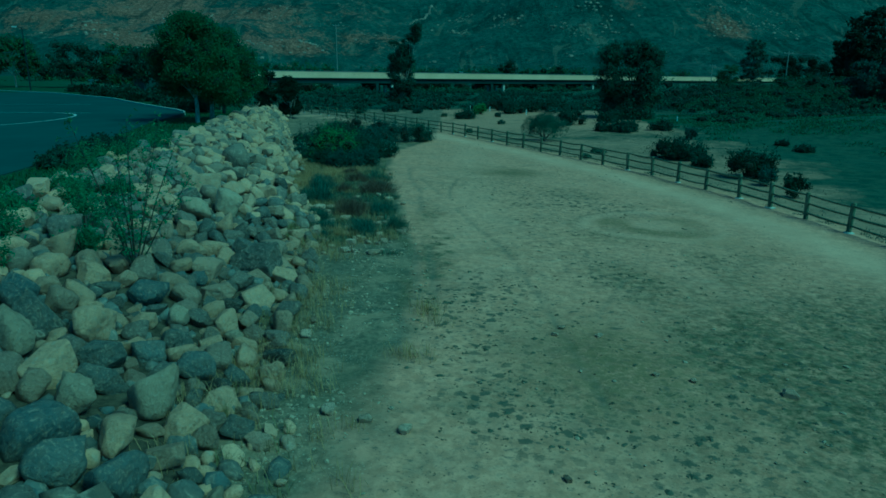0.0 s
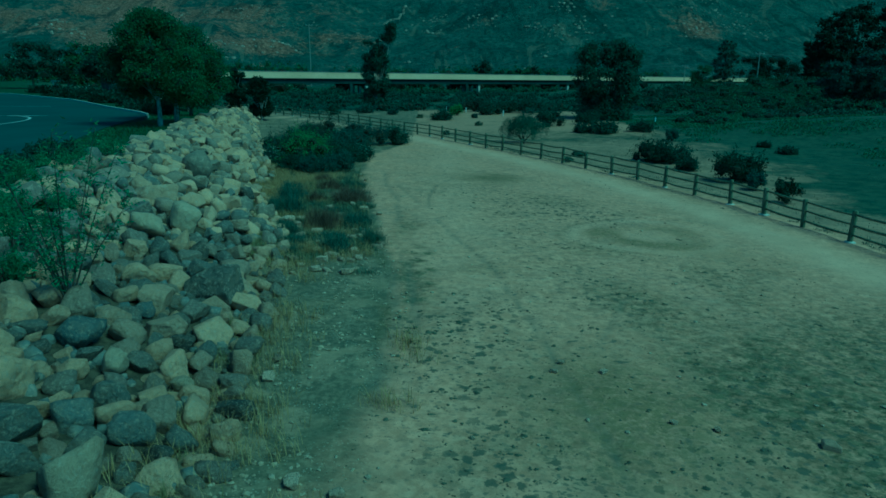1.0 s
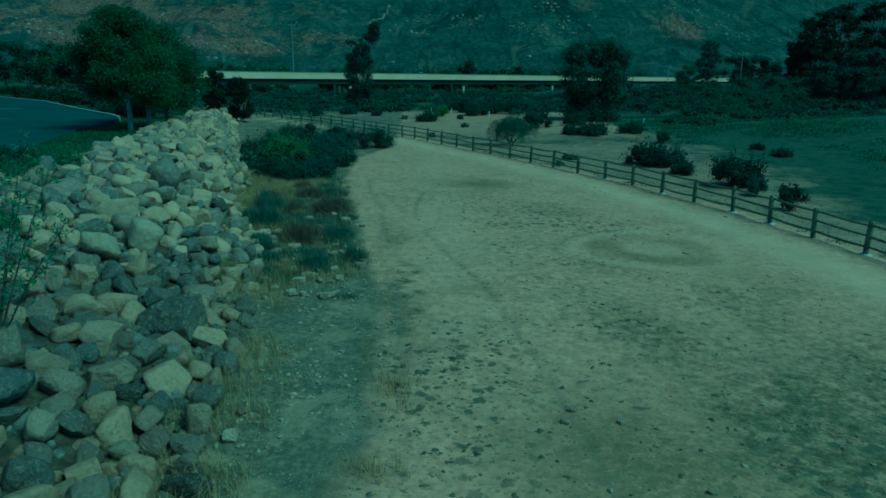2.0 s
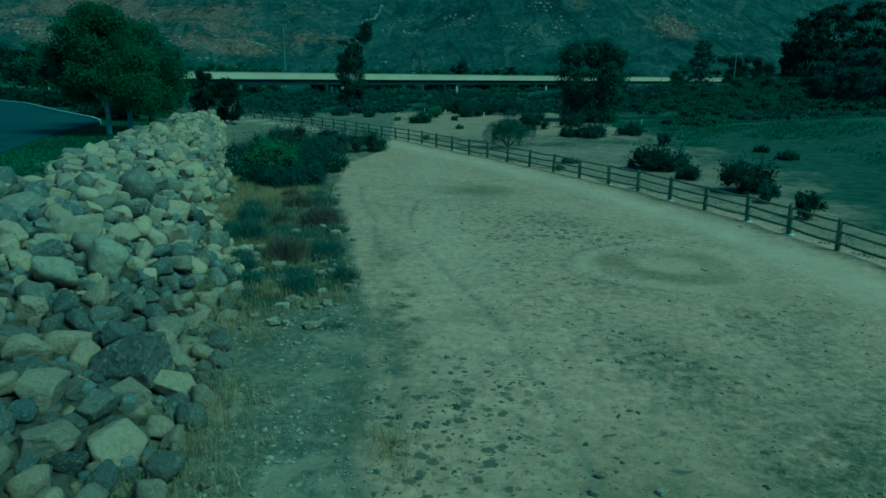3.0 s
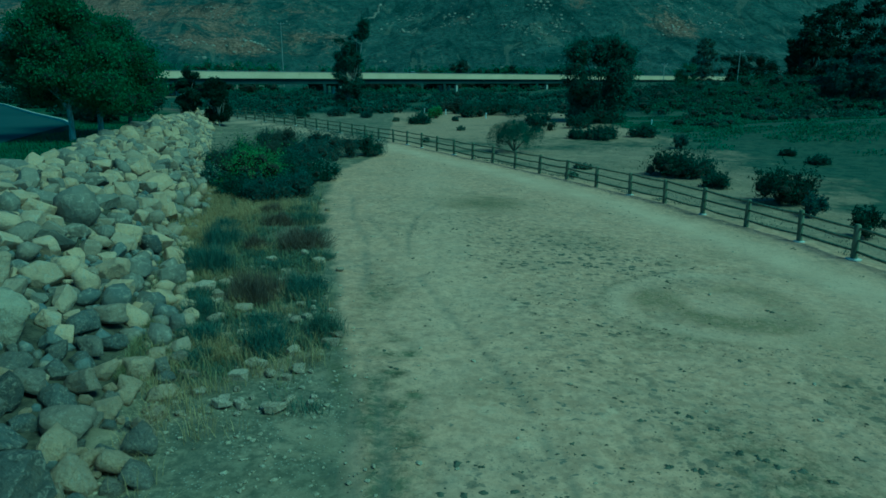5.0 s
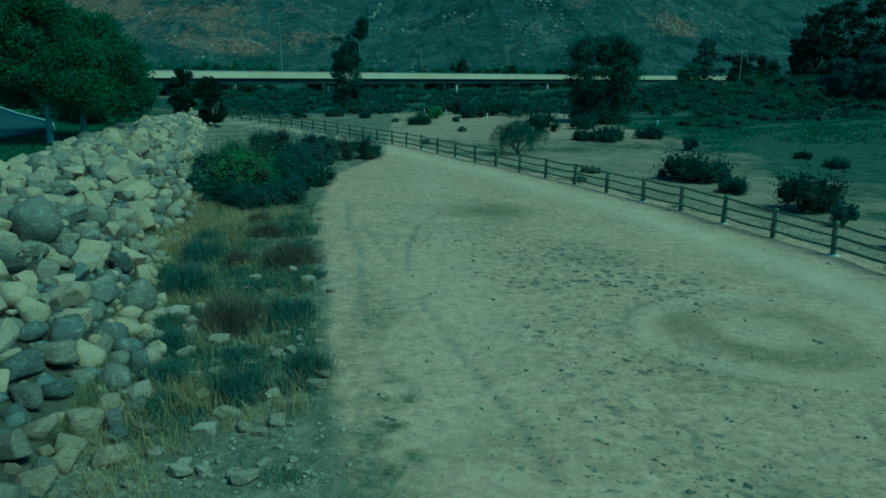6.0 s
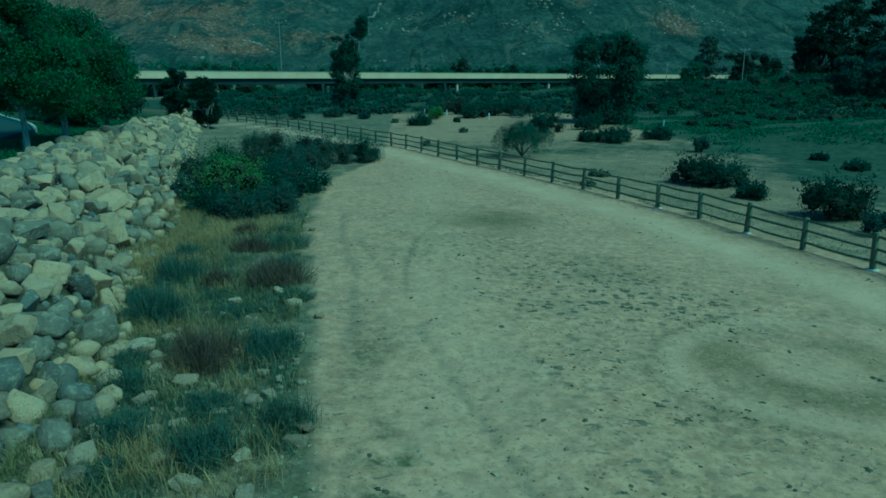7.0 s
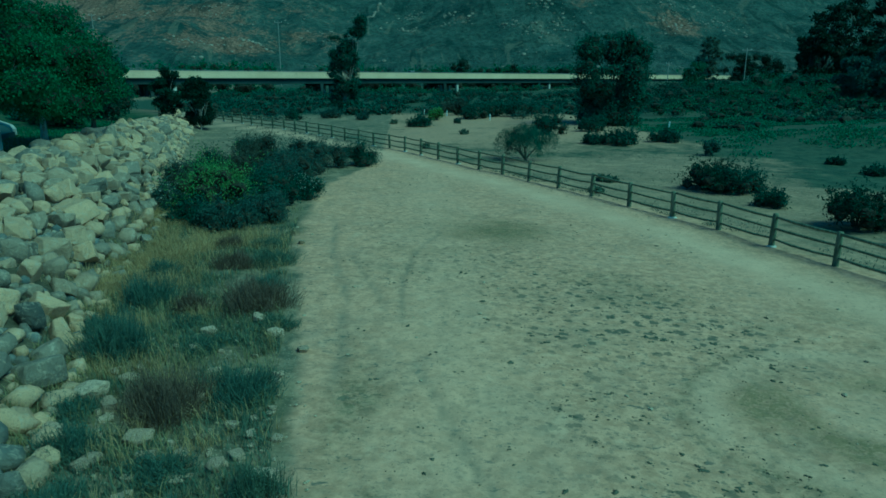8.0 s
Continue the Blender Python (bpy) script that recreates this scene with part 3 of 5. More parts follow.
    far_green = np.maximum(far_green, 0.62 * step(0.0, 0.8, outer) * soft_noise(x, y, 0.3, 11))
    far_green = np.maximum(far_green, (0.45 * step(14.5, 19, x - 0.25 * (y - 37) + 1.5 * wob) + 0.5 * step(18, 24, x - 0.25 * (y - 37) + 2.5 * wob)) * step(1.5, 5, outer))
    meadow = step(20.5, 25.5, x + 0.4 * np.clip(y - 57, -16, 0) + 1.2 * wob) * step(40, 47, y) * step(3, 6, outer) * (1 - step(180, 220, y))
    far_green = np.maximum(far_green, meadow)
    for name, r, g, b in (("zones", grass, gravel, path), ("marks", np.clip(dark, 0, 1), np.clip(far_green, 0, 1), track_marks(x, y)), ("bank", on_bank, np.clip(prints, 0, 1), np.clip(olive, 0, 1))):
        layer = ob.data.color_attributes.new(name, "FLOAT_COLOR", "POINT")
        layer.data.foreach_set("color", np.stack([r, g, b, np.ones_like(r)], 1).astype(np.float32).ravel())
    return ob


def hill_height(x, y):
    d = y - 330 + 0.00012 * x * x * 0.3
    h = 190 * step(0, 900, d) + 150 * step(500, 1500, d)
    spur = soft_noise(x, y * 0.35, 0.0045, 21) * 70 + soft_noise(x + y * 0.35, y, 0.011, 22) * 34
    h = h + (spur - 45) * step(20, 260, d)
    h = h + (soft_noise(x, y, 0.035, 23) - 0.5) * 9 * step(0, 120, d) + (soft_noise(x, y, 0.11, 24) - 0.5) * 3.5 * step(0, 60, d)
    return h - 2.5


def build_hillside():
    xs = np.arange(-1100, 1101, 9.0)
    ys = np.concatenate([np.arange(300, 900, 6.0), np.arange(900, 2300, 25.0)])
    gx, gy = np.meshgrid(xs, ys)
    z = hill_height(gx, gy)
    i = np.arange(gx.size).reshape(gx.shape)
    faces = np.stack([i[:-1, :-1], i[:-1, 1:], i[1:, 1:], i[1:, :-1]], -1).reshape(-1, 4)
    ob = from_arrays("hillside", np.stack([gx, gy, z], -1).reshape(-1, 3), faces, HILL, smooth=True)
    x, y = gx.ravel(), gy.ravel()
    bare = sum(w * np.exp(-(((x - cx) / rx) ** 2) - ((y - cy) / ry) ** 2) for cx, cy, rx, ry, w in ((-269, 639, 50, 45, 1.0), (-222, 596, 30, 26, 0.9), (-166, 625, 30, 42, 1.0), (-138, 505, 24, 16, 1.0), (-110, 505, 18, 12, 0.8), (-281, 532, 22, 18, 0.9), (-237, 503, 30, 18, 0.9), (-335, 565, 40, 30, 0.8), (204, 530, 13, 26, 0.95), (140, 560, 10, 18, 0.5), (-60, 560, 24, 20, 0.45), (-80, 650, 30, 40, 0.5), (-230, 590, 130, 130, 0.4), (-130, 540, 90, 60, 0.3), (210, 570, 30, 60, 0.3)))
    layer = ob.data.color_attributes.new("bare", "FLOAT_COLOR", "POINT")
    layer.data.foreach_set("color", np.stack([bare, bare, bare, np.ones_like(bare)], 1).astype(np.float32).ravel())
    tagged(ob, "steep hillside of dark chaparral scrub and bare tan rock", "hillside", kind="structure")


build_ground()
build_hillside()


# ---- parking lot above the embankment ----
def lot_edge_x(y):
    return np.interp(y, (-20, 15, 21, 30, 40, 48), (-11.5, -12.8, -13.6, -15.6, -18.2, -19.8))


LOT = [(-11.5, -20), (-12.8, 15), (-13.6, 21), (-15.6, 30), (-18.2, 40), (-19.8, 48.5), (-20.3, 51.2), (-22.0, 54.0), (-23.8, 56.4), (-28, 62), (-38.5, 77), (-56.6, 96.5), (-74, 108.5), (-110, 122), (-150, 126), (-150, -20)]


def build_lot():
    bm = bmesh.new()
    top = [bm.verts.new((x, y, 2.09)) for x, y in LOT]
    low = [bm.verts.new((x, y, 1.7)) for x, y in LOT]
    bm.faces.new(top)
    for i in range(len(LOT)):
        j = (i + 1) % len(LOT)
        bm.faces.new((top[j], top[i], low[i], low[j]))
    bmesh.ops.recalc_face_normals(bm, faces=bm.faces)
    lot = tagged(from_bm("parking_lot", bm, ASPHALT), "dark asphalt parking lot with faded white lines", "parking lot", kind="structure")
    # concrete kerb in lengths along the planted edges
    kerb_mesh = None
    for (x0, y0), (x1, y1) in zip(LOT[:-3], LOT[1:-2]):
        if y0 < 50:
            continue
        length = math.hypot(x1 - x0, y1 - y0)
        count = max(1, round(length / 3))
        for k in range(count):
            if kerb_mesh is None:
                kerb_mesh = box_bm(bmesh.new(), -0.5, 0.5, -0.09, 0.09, -0.2, 0.15, 0.03)
                me = bpy.data.meshes.new("kerb")
                kerb_mesh.to_mesh(me)
                kerb_mesh.free()
                me.materials.append(CONCRETE)
                kerb_mesh = me
            ob = new("kerb", kerb_mesh)
            f = (k + 0.5) / count
            ob.parent = lot
            ob.matrix_local = Matrix.Translation((x0 + (x1 - x0) * f, y0 + (y1 - y0) * f, 2.09)) @ Matrix.Rotation(math.atan2(y1 - y0, x1 - x0), 4, "Z") @ Matrix.Diagonal((length / count * 0.995, 1.0, 1, 1))
    # worn painted lines, a hair above the asphalt
    def line(points, width):
        pieces = []
        for (x0, y0), (x1, y1) in zip(points[:-1], points[1:]):
            d = Vector((x1 - x0, y1 - y0)).normalized() * width / 2
            v = np.array([(x0 - d.y, y0 + d.x, 2.098), (x0 + d.y, y0 - d.x, 2.098), (x1 + d.y, y1 - d.x, 2.098), (x1 - d.y, y1 + d.x, 2.098)])
            pieces.append((v, np.array([[0, 1, 2, 3]])))
        part_ob = from_arrays("painted_line", *join_arrays(pieces), PAINT, lot, "faded white paint")
        return part_ob
    arc = [(-30.5 + 5.2 * math.cos(a), 42 + 8.5 * math.sin(a)) for a in np.linspace(-0.5, 1.5, 14)]
    line(arc, 0.16)
    line([(-62, 50), (-27, 50.5)], 0.16)
    line([(-60, 36), (-24, 33)], 0.16)
    line([(-24, 27), (-19.5, 28)], 0.16)
    line([(-60, 62), (-34, 64)], 0.14)


build_lot()


# ---- bridge ----
# it runs askew to the trail and falls gently towards its far end
BRIDGE = pose(13.7, 259.4, 0, 0, 0.37, 36.8)


def bridge_y(x):
    return 259.4 + 0.749 * (np.asarray(x, float) - 13.7)


BENTS = (-99, -48, 2, 52, 103, 155)


def build_bridge():
    bridge = thing("road_bridge", BRIDGE, "long low concrete road bridge with pale parapet on dark piers", "bridge")
    x0, x1 = -108.0, 206.0
    part("deck", box_bm(bmesh.new(), x0, x1, 0.5, 11.4, 2.65, 4.1), GIRDER, bridge, "concrete deck slab with shade put into its colour")
    for y, side in ((0.0, -1), (11.5, 1)):
        bm = box_bm(bmesh.new(), x0, x1, y, y + 0.4, 3.98, 4.78, 0.05)
        par = part("parapet", bm, DECK_CONCRETE, bridge, "pale concrete parapet")
        part("coping", box_bm(bmesh.new(), x0, x1, y - 0.07, y + 0.47, 4.783, 5.0, 0.04), DECK_CONCRETE, par)
        part("fascia", box_bm(bmesh.new(), x0, x1, y - 0.12, y + 0.52, 3.12, 3.975, 0.04), DECK_CONCRETE, par, "pale concrete edge of the deck")
        bm = bmesh.new()
        for z in (5.12, 5.26):
            box_bm(bm, x0, x1, y + 0.17, y + 0.23, z, z + 0.05)
        for k in range(int((x1 - x0) / 3)):
            box_bm(bm, x0 + k * 3, x0 + k * 3 + 0.07, y + 0.16, y + 0.24, 5.0, 5.31)
        part("railing", bm, METAL, par, "thin grey metal railing")
    # girders take the painted shade colour
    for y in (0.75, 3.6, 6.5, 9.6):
        part("girder", box_bm(bmesh.new(), x0, x1, y, y + 1.1, 1.5, 2.65, 0.05), GIRDER, bridge, "concrete girder with shade put into its colour")
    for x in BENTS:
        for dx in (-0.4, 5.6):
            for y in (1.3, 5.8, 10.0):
                # piers at -0.4 take the painted shade colour, the others pale concrete
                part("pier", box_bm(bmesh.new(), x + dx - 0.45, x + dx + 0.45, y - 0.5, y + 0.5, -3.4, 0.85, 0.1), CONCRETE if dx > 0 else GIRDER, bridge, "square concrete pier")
            part("pier_cap", box_bm(bmesh.new(), x + dx - 0.6, x + dx + 0.6, 0.85, 10.7, 0.853, 1.497, 0.06), GIRDER, bridge, "concrete cap beam with shade put into its colour")
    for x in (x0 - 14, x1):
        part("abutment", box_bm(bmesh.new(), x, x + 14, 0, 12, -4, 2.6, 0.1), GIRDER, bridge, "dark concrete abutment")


build_bridge()


def build_car(m):
    car = thing("car", m, "white car on the bridge roadway", "car")
    bm = bmesh.new()
    box_bm(bm, -2.2, 2.2, -0.88, 0.88, 0.3, 0.95, 0.16)
    part("body", bm, CAR_PAINT, car)
    bm = bmesh.new()
    box_bm(bm, -1.3, 1.1, -0.74, 0.74, 0.94, 1.48, 0.18)
    part("cabin", bm, CAR_GLASS, car, "dark glass cabin")
    bm = bmesh.new()
    box_bm(bm, -0.95, 0.75, -0.68, 0.68, 1.44, 1.53, 0.03)
    part("car_roof", bm, CAR_PAINT, car)
    for x in (-1.35, 1.35):
        for y in (-0.8, 0.8):
            bm = bmesh.new()
            bmesh.ops.create_cone(bm, cap_ends=True, segments=16, radius1=0.32, radius2=0.32, depth=0.2, matrix=Matrix.Translation((x, y, 0.32)) @ Matrix.Rotation(radians(90), 4, "X"))
            part("wheel", bm, RUBBER, car, "black tyre")
    return car


build_car(BRIDGE @ pose(-12.0, 2.6, 4.1))


# ---- fence ----
def fence_points(stride):
    pts = [Vector((*p, 0)) for p in FENCE]
    lengths = [0.0]
    for a, b in zip(pts[:-1], pts[1:]):
        lengths.append(lengths[-1] + (b - a).length)
    out = []
    first, last = 3, 21
    before = [lengths[first] - stride * k for k in range(8, 0, -1)]
    after = list(np.arange(lengths[last] + stride, lengths[-1], stride))
    for s in before + lengths[first:last + 1] + after:
        x = float(np.interp(s, lengths, [p.x for p in pts]))
        y = float(np.interp(s, lengths, [p.y for p in pts]))
        out.append(Vector((x, y, float(land(x, y)))))
    return out


def build_fence():
    posts = fence_points(2.38)
    fence = thing("lodgepole_fence", pose(0, 0, 0), "long weathered lodgepole fence with three rails beside the trail", "fence")
    r = random.Random(4)
    for p in posts:
        lean = (r.uniform(-0.03, 0.03), r.uniform(-0.03, 0.03))
        rad = r.uniform(0.088, 0.102)
        top = 1.06 + r.uniform(-0.04, 0.05)
        pts = [(p.x + lean[0] * h, p.y + lean[1] * h, p.z + h) for h in (-0.3, 0.0, 0.5, top - 0.03, top)]
        post = from_arrays("post", *tube_arrays(pts, (rad * 1.05, rad, rad, rad * 0.95, rad * 0.75), 9), FENCE_WOOD, fence, "", True)
        if r.random() < 0.62:
            bm = bmesh.new()
            bmesh.ops.create_icosphere(bm, subdivisions=2, radius=1, matrix=Matrix.Translation((p.x, p.y, p.z + 0.0)) @ Matrix.Rotation(r.uniform(0, 3), 4, "Z") @ Matrix.Diagonal((r.uniform(0.17, 0.25), r.uniform(0.16, 0.21), 0.055, 1)))
            for v in bm.verts:
                v.co.x += r.uniform(-0.02, 0.02)
                v.co.y += r.uniform(-0.02, 0.02)
            part("footing", bm, CONCRETE, post, "pale concrete footing")
    for a, b in zip(posts[:-1], posts[1:]):
        for h in (0.27, 0.62, 0.97):
            j0, j1, sag = r.uniform(-0.02, 0.02), r.uniform(-0.02, 0.02), r.uniform(0.0, 0.05)
            q0, q1 = a + Vector((0, 0, h + j0)), b + Vector((0, 0, h + j1))
            pts = [q0, q0.lerp(q1, 0.33) - Vector((0, 0, sag)), q0.lerp(q1, 0.67) - Vector((0, 0, sag * r.uniform(0.5, 1.2))), q1]
            rad = r.uniform(0.040, 0.050)
            from_arrays("rail", *tube_arrays(pts, (rad * 0.8, rad, rad, rad * 0.8), 7), FENCE_WOOD, fence, "", True)


build_fence()


# ---- riprap embankment ----
def lump_arrays(r, detail):
    """A block bounded by random planes whose edges are worn round."""
    bm = bmesh.new()
    bmesh.ops.create_icosphere(bm, subdivisions=detail, radius=1)
    bm.verts.index_update()
    d = np.array([tuple(p.co) for p in bm.verts])
    f = np.array([[q.index for q in face.verts] for face in bm.faces])
    bm.free()
    d /= np.linalg.norm(d, axis=1)[:, None]
    normals, reach = [], []
    flat = (1.0, r.uniform(0.7, 0.95), r.uniform(0.55, 0.85))
    for axis in range(3):
        for side in (-1, 1):
            n = r.normal(0, 0.25, 3)
            n[axis] += side
            normals.append(n / np.linalg.norm(n))
            reach.append(flat[axis] * r.uniform(0.75, 1.0))
    for _ in range(int(r.integers(6, 12))):
        n = r.normal(size=3)
        n /= np.linalg.norm(n)
        normals.append(n)
        reach.append(np.linalg.norm(n * np.array(flat)) * r.uniform(0.72, 1.0))
    s = np.clip(d @ np.array(normals).T / np.array(reach), 0, None)
    k = r.uniform(16, 46)
    v = d / (s ** k).sum(1)[:, None] ** (1 / k)
    wave = np.sin(v @ r.normal(0, 3.2, (3, 5)) + r.uniform(0, 6, 5)).sum(1)
    v *= (1 + 0.018 * wave)[:, None]
    v += r.normal(scale=0.012, size=v.shape)
    return v / np.abs(v[:, 0]).max(), f, np.ones(len(f), bool)


def rock_arrays(r, rounding, detail):
    """A boulder's vertices, triangles, and which triangles are worn round: a worn lump, or a quarried block cut by random planes."""
    if rounding > 0.4:
        return lump_arrays(r, detail)
    flat = np.array([1.0, r.uniform(0.66, 0.95), r.uniform(0.5, 0.8)])
    bm = bmesh.new()
    bmesh.ops.create_cube(bm, size=2)
    for v in bm.verts:
        v.co = Vector(np.array(v.co) * flat * r.uniform(0.78, 1.08, 3))
    for _ in range(int(r.integers(6, 10))):
        n = r.normal(size=3)
        n /= np.linalg.norm(n)
        reach = np.linalg.norm(n * flat) * r.uniform(0.72, 1.0)
        cut = bmesh.ops.bisect_plane(bm, geom=bm.verts[:] + bm.edges[:] + bm.faces[:], plane_co=Vector(n * reach), plane_no=Vector(n), clear_outer=True)
        edges = [e for e in cut["geom_cut"] if isinstance(e, bmesh.types.BMEdge)]
        if len(edges) > 2:
            bmesh.ops.contextual_create(bm, geom=edges)
    bmesh.ops.remove_doubles(bm, verts=bm.verts, dist=0.09)
    bmesh.ops.dissolve_limit(bm, angle_limit=radians(6), verts=bm.verts, edges=bm.edges)
    bmesh.ops.recalc_face_normals(bm, faces=bm.faces)
    for face in bm.faces:
        face.material_index = 0
        face.smooth = False
    made = bmesh.ops.bevel(bm, geom=bm.edges[:], offset=0.11, segments=detail, affect="EDGES", profile=0.55, clamp_overlap=True)
    for face in made["faces"]:
        face.smooth = True
    bmesh.ops.triangulate(bm, faces=bm.faces)
    bm.verts.index_update()
    v = np.array([tuple(q.co) for q in bm.verts])
    f = np.array([[q.index for q in face.verts] for face in bm.faces])
    worn = np.array([face.smooth for face in bm.faces])
    bm.free()
    v += 0.03 * np.sin(v @ r.normal(0, 2.4, (3, 3)) + r.uniform(0, 6, 3))
    return v / np.abs(v[:, 0]).max(), f, worn


# boulders that stand out of the pile: x, y, half width, stone
LARGE = ((-6.5, 9.1, 0.42, "p"), (-5.0, 7.9, 0.38, "p"), (-4.2, 8.5, 0.46, "p"), (-4.2, 7.4, 0.36, "t"), (-5.0, 7.1, 0.46, "g"), (-4.5, 6.5, 0.36, "g"), (-3.8, 6.6, 0.38, "g"), (-5.7, 7.3, 0.3, "g"), (-4.1, 9.8, 0.32, "g"), (-4.9, 9.8, 0.3, "g"), (-5.1, 11.5, 0.31, "p"), (-4.1, 11.6, 0.2, "p"),
         (-6.0, 10.2, 0.46, "t"), (-6.0, 12.2, 0.39, "g"), (-6.5, 13.3, 0.38, "t"), (-5.6, 13.9, 0.22, "g"), (-6.8, 11.4, 0.28, "t"), (-7.4, 10.6, 0.42, "g"), (-7.8, 12.2, 0.41, "t"), (-8.2, 13.4, 0.4, "t"), (-3.3, 7.9, 0.21, "t"), (-3.2, 7.1, 0.16, "t"), (-2.8, 6.8, 0.15, "p"), (-6.9, 19.9, 0.62, "p"), (-7.4, 18.6, 0.5, "p"))


def place_rocks():
    """Boulders of falling size thrown on the slope until it is covered: x, y, radius."""
    r = np.random.default_rng(11)
    cell, cells = 1.0, {}
    kept = []
    for x, y, size, _ in LARGE:
        cells.setdefault((int(x // cell), int(y // cell)), []).append((x, y, size))
    for radius, tries, closeness in ((0.42, 150, 0.93), (0.315, 3000, 0.89), (0.24, 14000, 0.85), (0.165, 24000, 0.80), (0.11, 13000, 0.76)):
        ys = r.uniform(-14, 88, tries)
        us = r.uniform(-0.10, 1.03, tries)
        for y, u in zip(ys, us):
            t, c = float(toe_x(y)), float(crest_x(y))
            x = t + (c - t) * u
            size = radius * r.uniform(0.82, 1.25)
            if radius > 0.3 and y < 21 and r.random() < 0.6:
                continue
            if u < 0.1 and size > 0.3 and r.random() < 0.75:
                continue
            if y > 40 and radius < 0.15:
                continue
            # the foot is packed with smaller rounded stones along the middle stretch
            packed = 10 < y < 27 and size < 0.27 and u > -0.07
            if u < 0.02 and not packed and (size > 0.22 or r.random() < 0.5 - 6 * u):
                continue
            key = (int(x // cell), int(y // cell))
            clash = False
            for i in (-1, 0, 1):
                for j in (-1, 0, 1):
                    for px, py, ps in cells.get((key[0] + i, key[1] + j), ()):
                        if (px - x) ** 2 + (py - y) ** 2 < ((ps + size) * closeness) ** 2:
                            clash = True
                            break
            if not clash:
                cells.setdefault(key, []).append((x, y, size))
                kept.append((x, y, size))
    return kept


def build_embankment():
    bank = thing("riprap_embankment", pose(0, 0, 0), "sloping bank of loose pale and grey quarried boulders", "rock bank")
    r = np.random.default_rng(5)
    fine = {True: [rock_arrays(r, 0.75, 3) for _ in range(12)], False: [rock_arrays(r, 0.15, 2) for _ in range(18)]}
    middle = {True: [rock_arrays(r, 0.75, 2) for _ in range(12)], False: [rock_arrays(r, 0.15, 1) for _ in range(24)]}
    coarse = {True: [rock_arrays(r, 0.75, 2) for _ in range(16)], False: [rock_arrays(r, 0.15, 1) for _ in range(24)]}
    shared = {}
    stuff, near, worn_all, far, worn_far = [], [], [], [], []
    for x, y, size in place_rocks():
        hug = float(land(x, y))
        tilt = Euler((r.normal(0, 0.35), r.normal(0, 0.35), r.uniform(0, 6.28))).to_matrix()
        stretch = np.array([r.uniform(1.0, 1.3), r.uniform(0.85, 1.1), r.uniform(0.9, 1.3)]) * size
        z = hug + size * (r.uniform(0.2, 0.65) if size > 0.2 else r.uniform(-0.15, 0.4))
        near.append((x, y, z, tilt, stretch, size))
    # smaller stones wedged below and between the boulders
    wedge_shapes = [lump_arrays(r, 1) for _ in range(10)]
    wedges = []
    for _ in range(650):
        y = 5.5 + 28 * r.random() ** 1.15
        t, c = float(toe_x(y)), float(crest_x(y))
        x = t + (c - t) * r.uniform(0.0, 1.0)
        size = r.uniform(0.09, 0.2)
        v, f, worn = wedge_shapes[int(r.integers(10))]
        turn = Euler((r.uniform(0, 6.28), r.uniform(0, 6.28), r.uniform(0, 6.28))).to_matrix()
        wedges.append(((v * size) @ np.array(turn).T + np.array([x, y, float(land(x, y)) + size * 0.05]), f))
    # grey rock here stands in for the shade down in the gaps
    filler = from_arrays("stone_fill", *join_arrays(wedges), ROCK_GREY, bank, "small grey and tan stones wedged between the boulders", True)
    tagged(filler, kind="stuff")
    # the boulders along the foot and face where the trail passes closest are pieces of their own
    order = sorted(range(len(near)), key=lambda k: math.hypot(near[k][0] + 4.0, 0.55 * (near[k][1] - 14.0)) - 6 * near[k][5])
    single = set(order[:275])
    for k, (x, y, z, tilt, stretch, size) in enumerate(near):
        foot = x > float(toe_x(y)) - 0.8
        rounded = bool(r.random() < (0.8 if foot else np.interp(y, (13, 22, 28, 36), (0.5, 0.42, 0.30, 0.22))))
        if k in single:
            key = (rounded, int(r.integers(len(fine[rounded]))))
            if key not in shared:
                v, f, worn = fine[rounded][key[1]]
                ob = from_arrays("rock", v, f, ROCK, bank, "", worn)
                shared[key] = ob.data
            else:
                ob = new("rock", shared[key])
                ob.parent = bank
            ob.matrix_local = Matrix.LocRotScale((x, y, z), tilt.to_quaternion(), tuple(stretch))
        else:
            shapes = (middle if y < 18 else coarse)[rounded]
            v, f, worn = shapes[int(r.integers(len(shapes)))]
            beyond = y + r.normal(0, 2.5) > 24
            (far if beyond else stuff).append(((v * stretch) @ np.array(tilt).T + np.array([x, y, z]), f))
            (worn_far if beyond else worn_all).append(worn)
    for x, y, size, stone in LARGE:
        v, f, worn = fine[True][int(r.integers(12))]
        ob = from_arrays("rock", v, f, {"p": ROCK_PALE, "t": ROCK, "g": ROCK_GREY}[stone], bank, "", worn)
        turn = Euler((r.normal(0, 0.25), r.normal(0, 0.25), r.uniform(0, 6.28))).to_quaternion()
        ob.matrix_local = Matrix.LocRotScale((x, y, float(land(x, y)) + size * 0.5), turn, (size * 0.95, size * 0.92, size * 1.05))
    fill = from_arrays("boulder_fill", *join_arrays(stuff), ROCK, bank, "pale and grey quarried boulders", np.concatenate(worn_all))
    tagged(fill, kind="stuff")
    fill = from_arrays("boulder_fill", *join_arrays(far), ROCK_TAN, bank, "pale tan quarried boulders", np.concatenate(worn_far))
    tagged(fill, kind="stuff")


build_embankment()


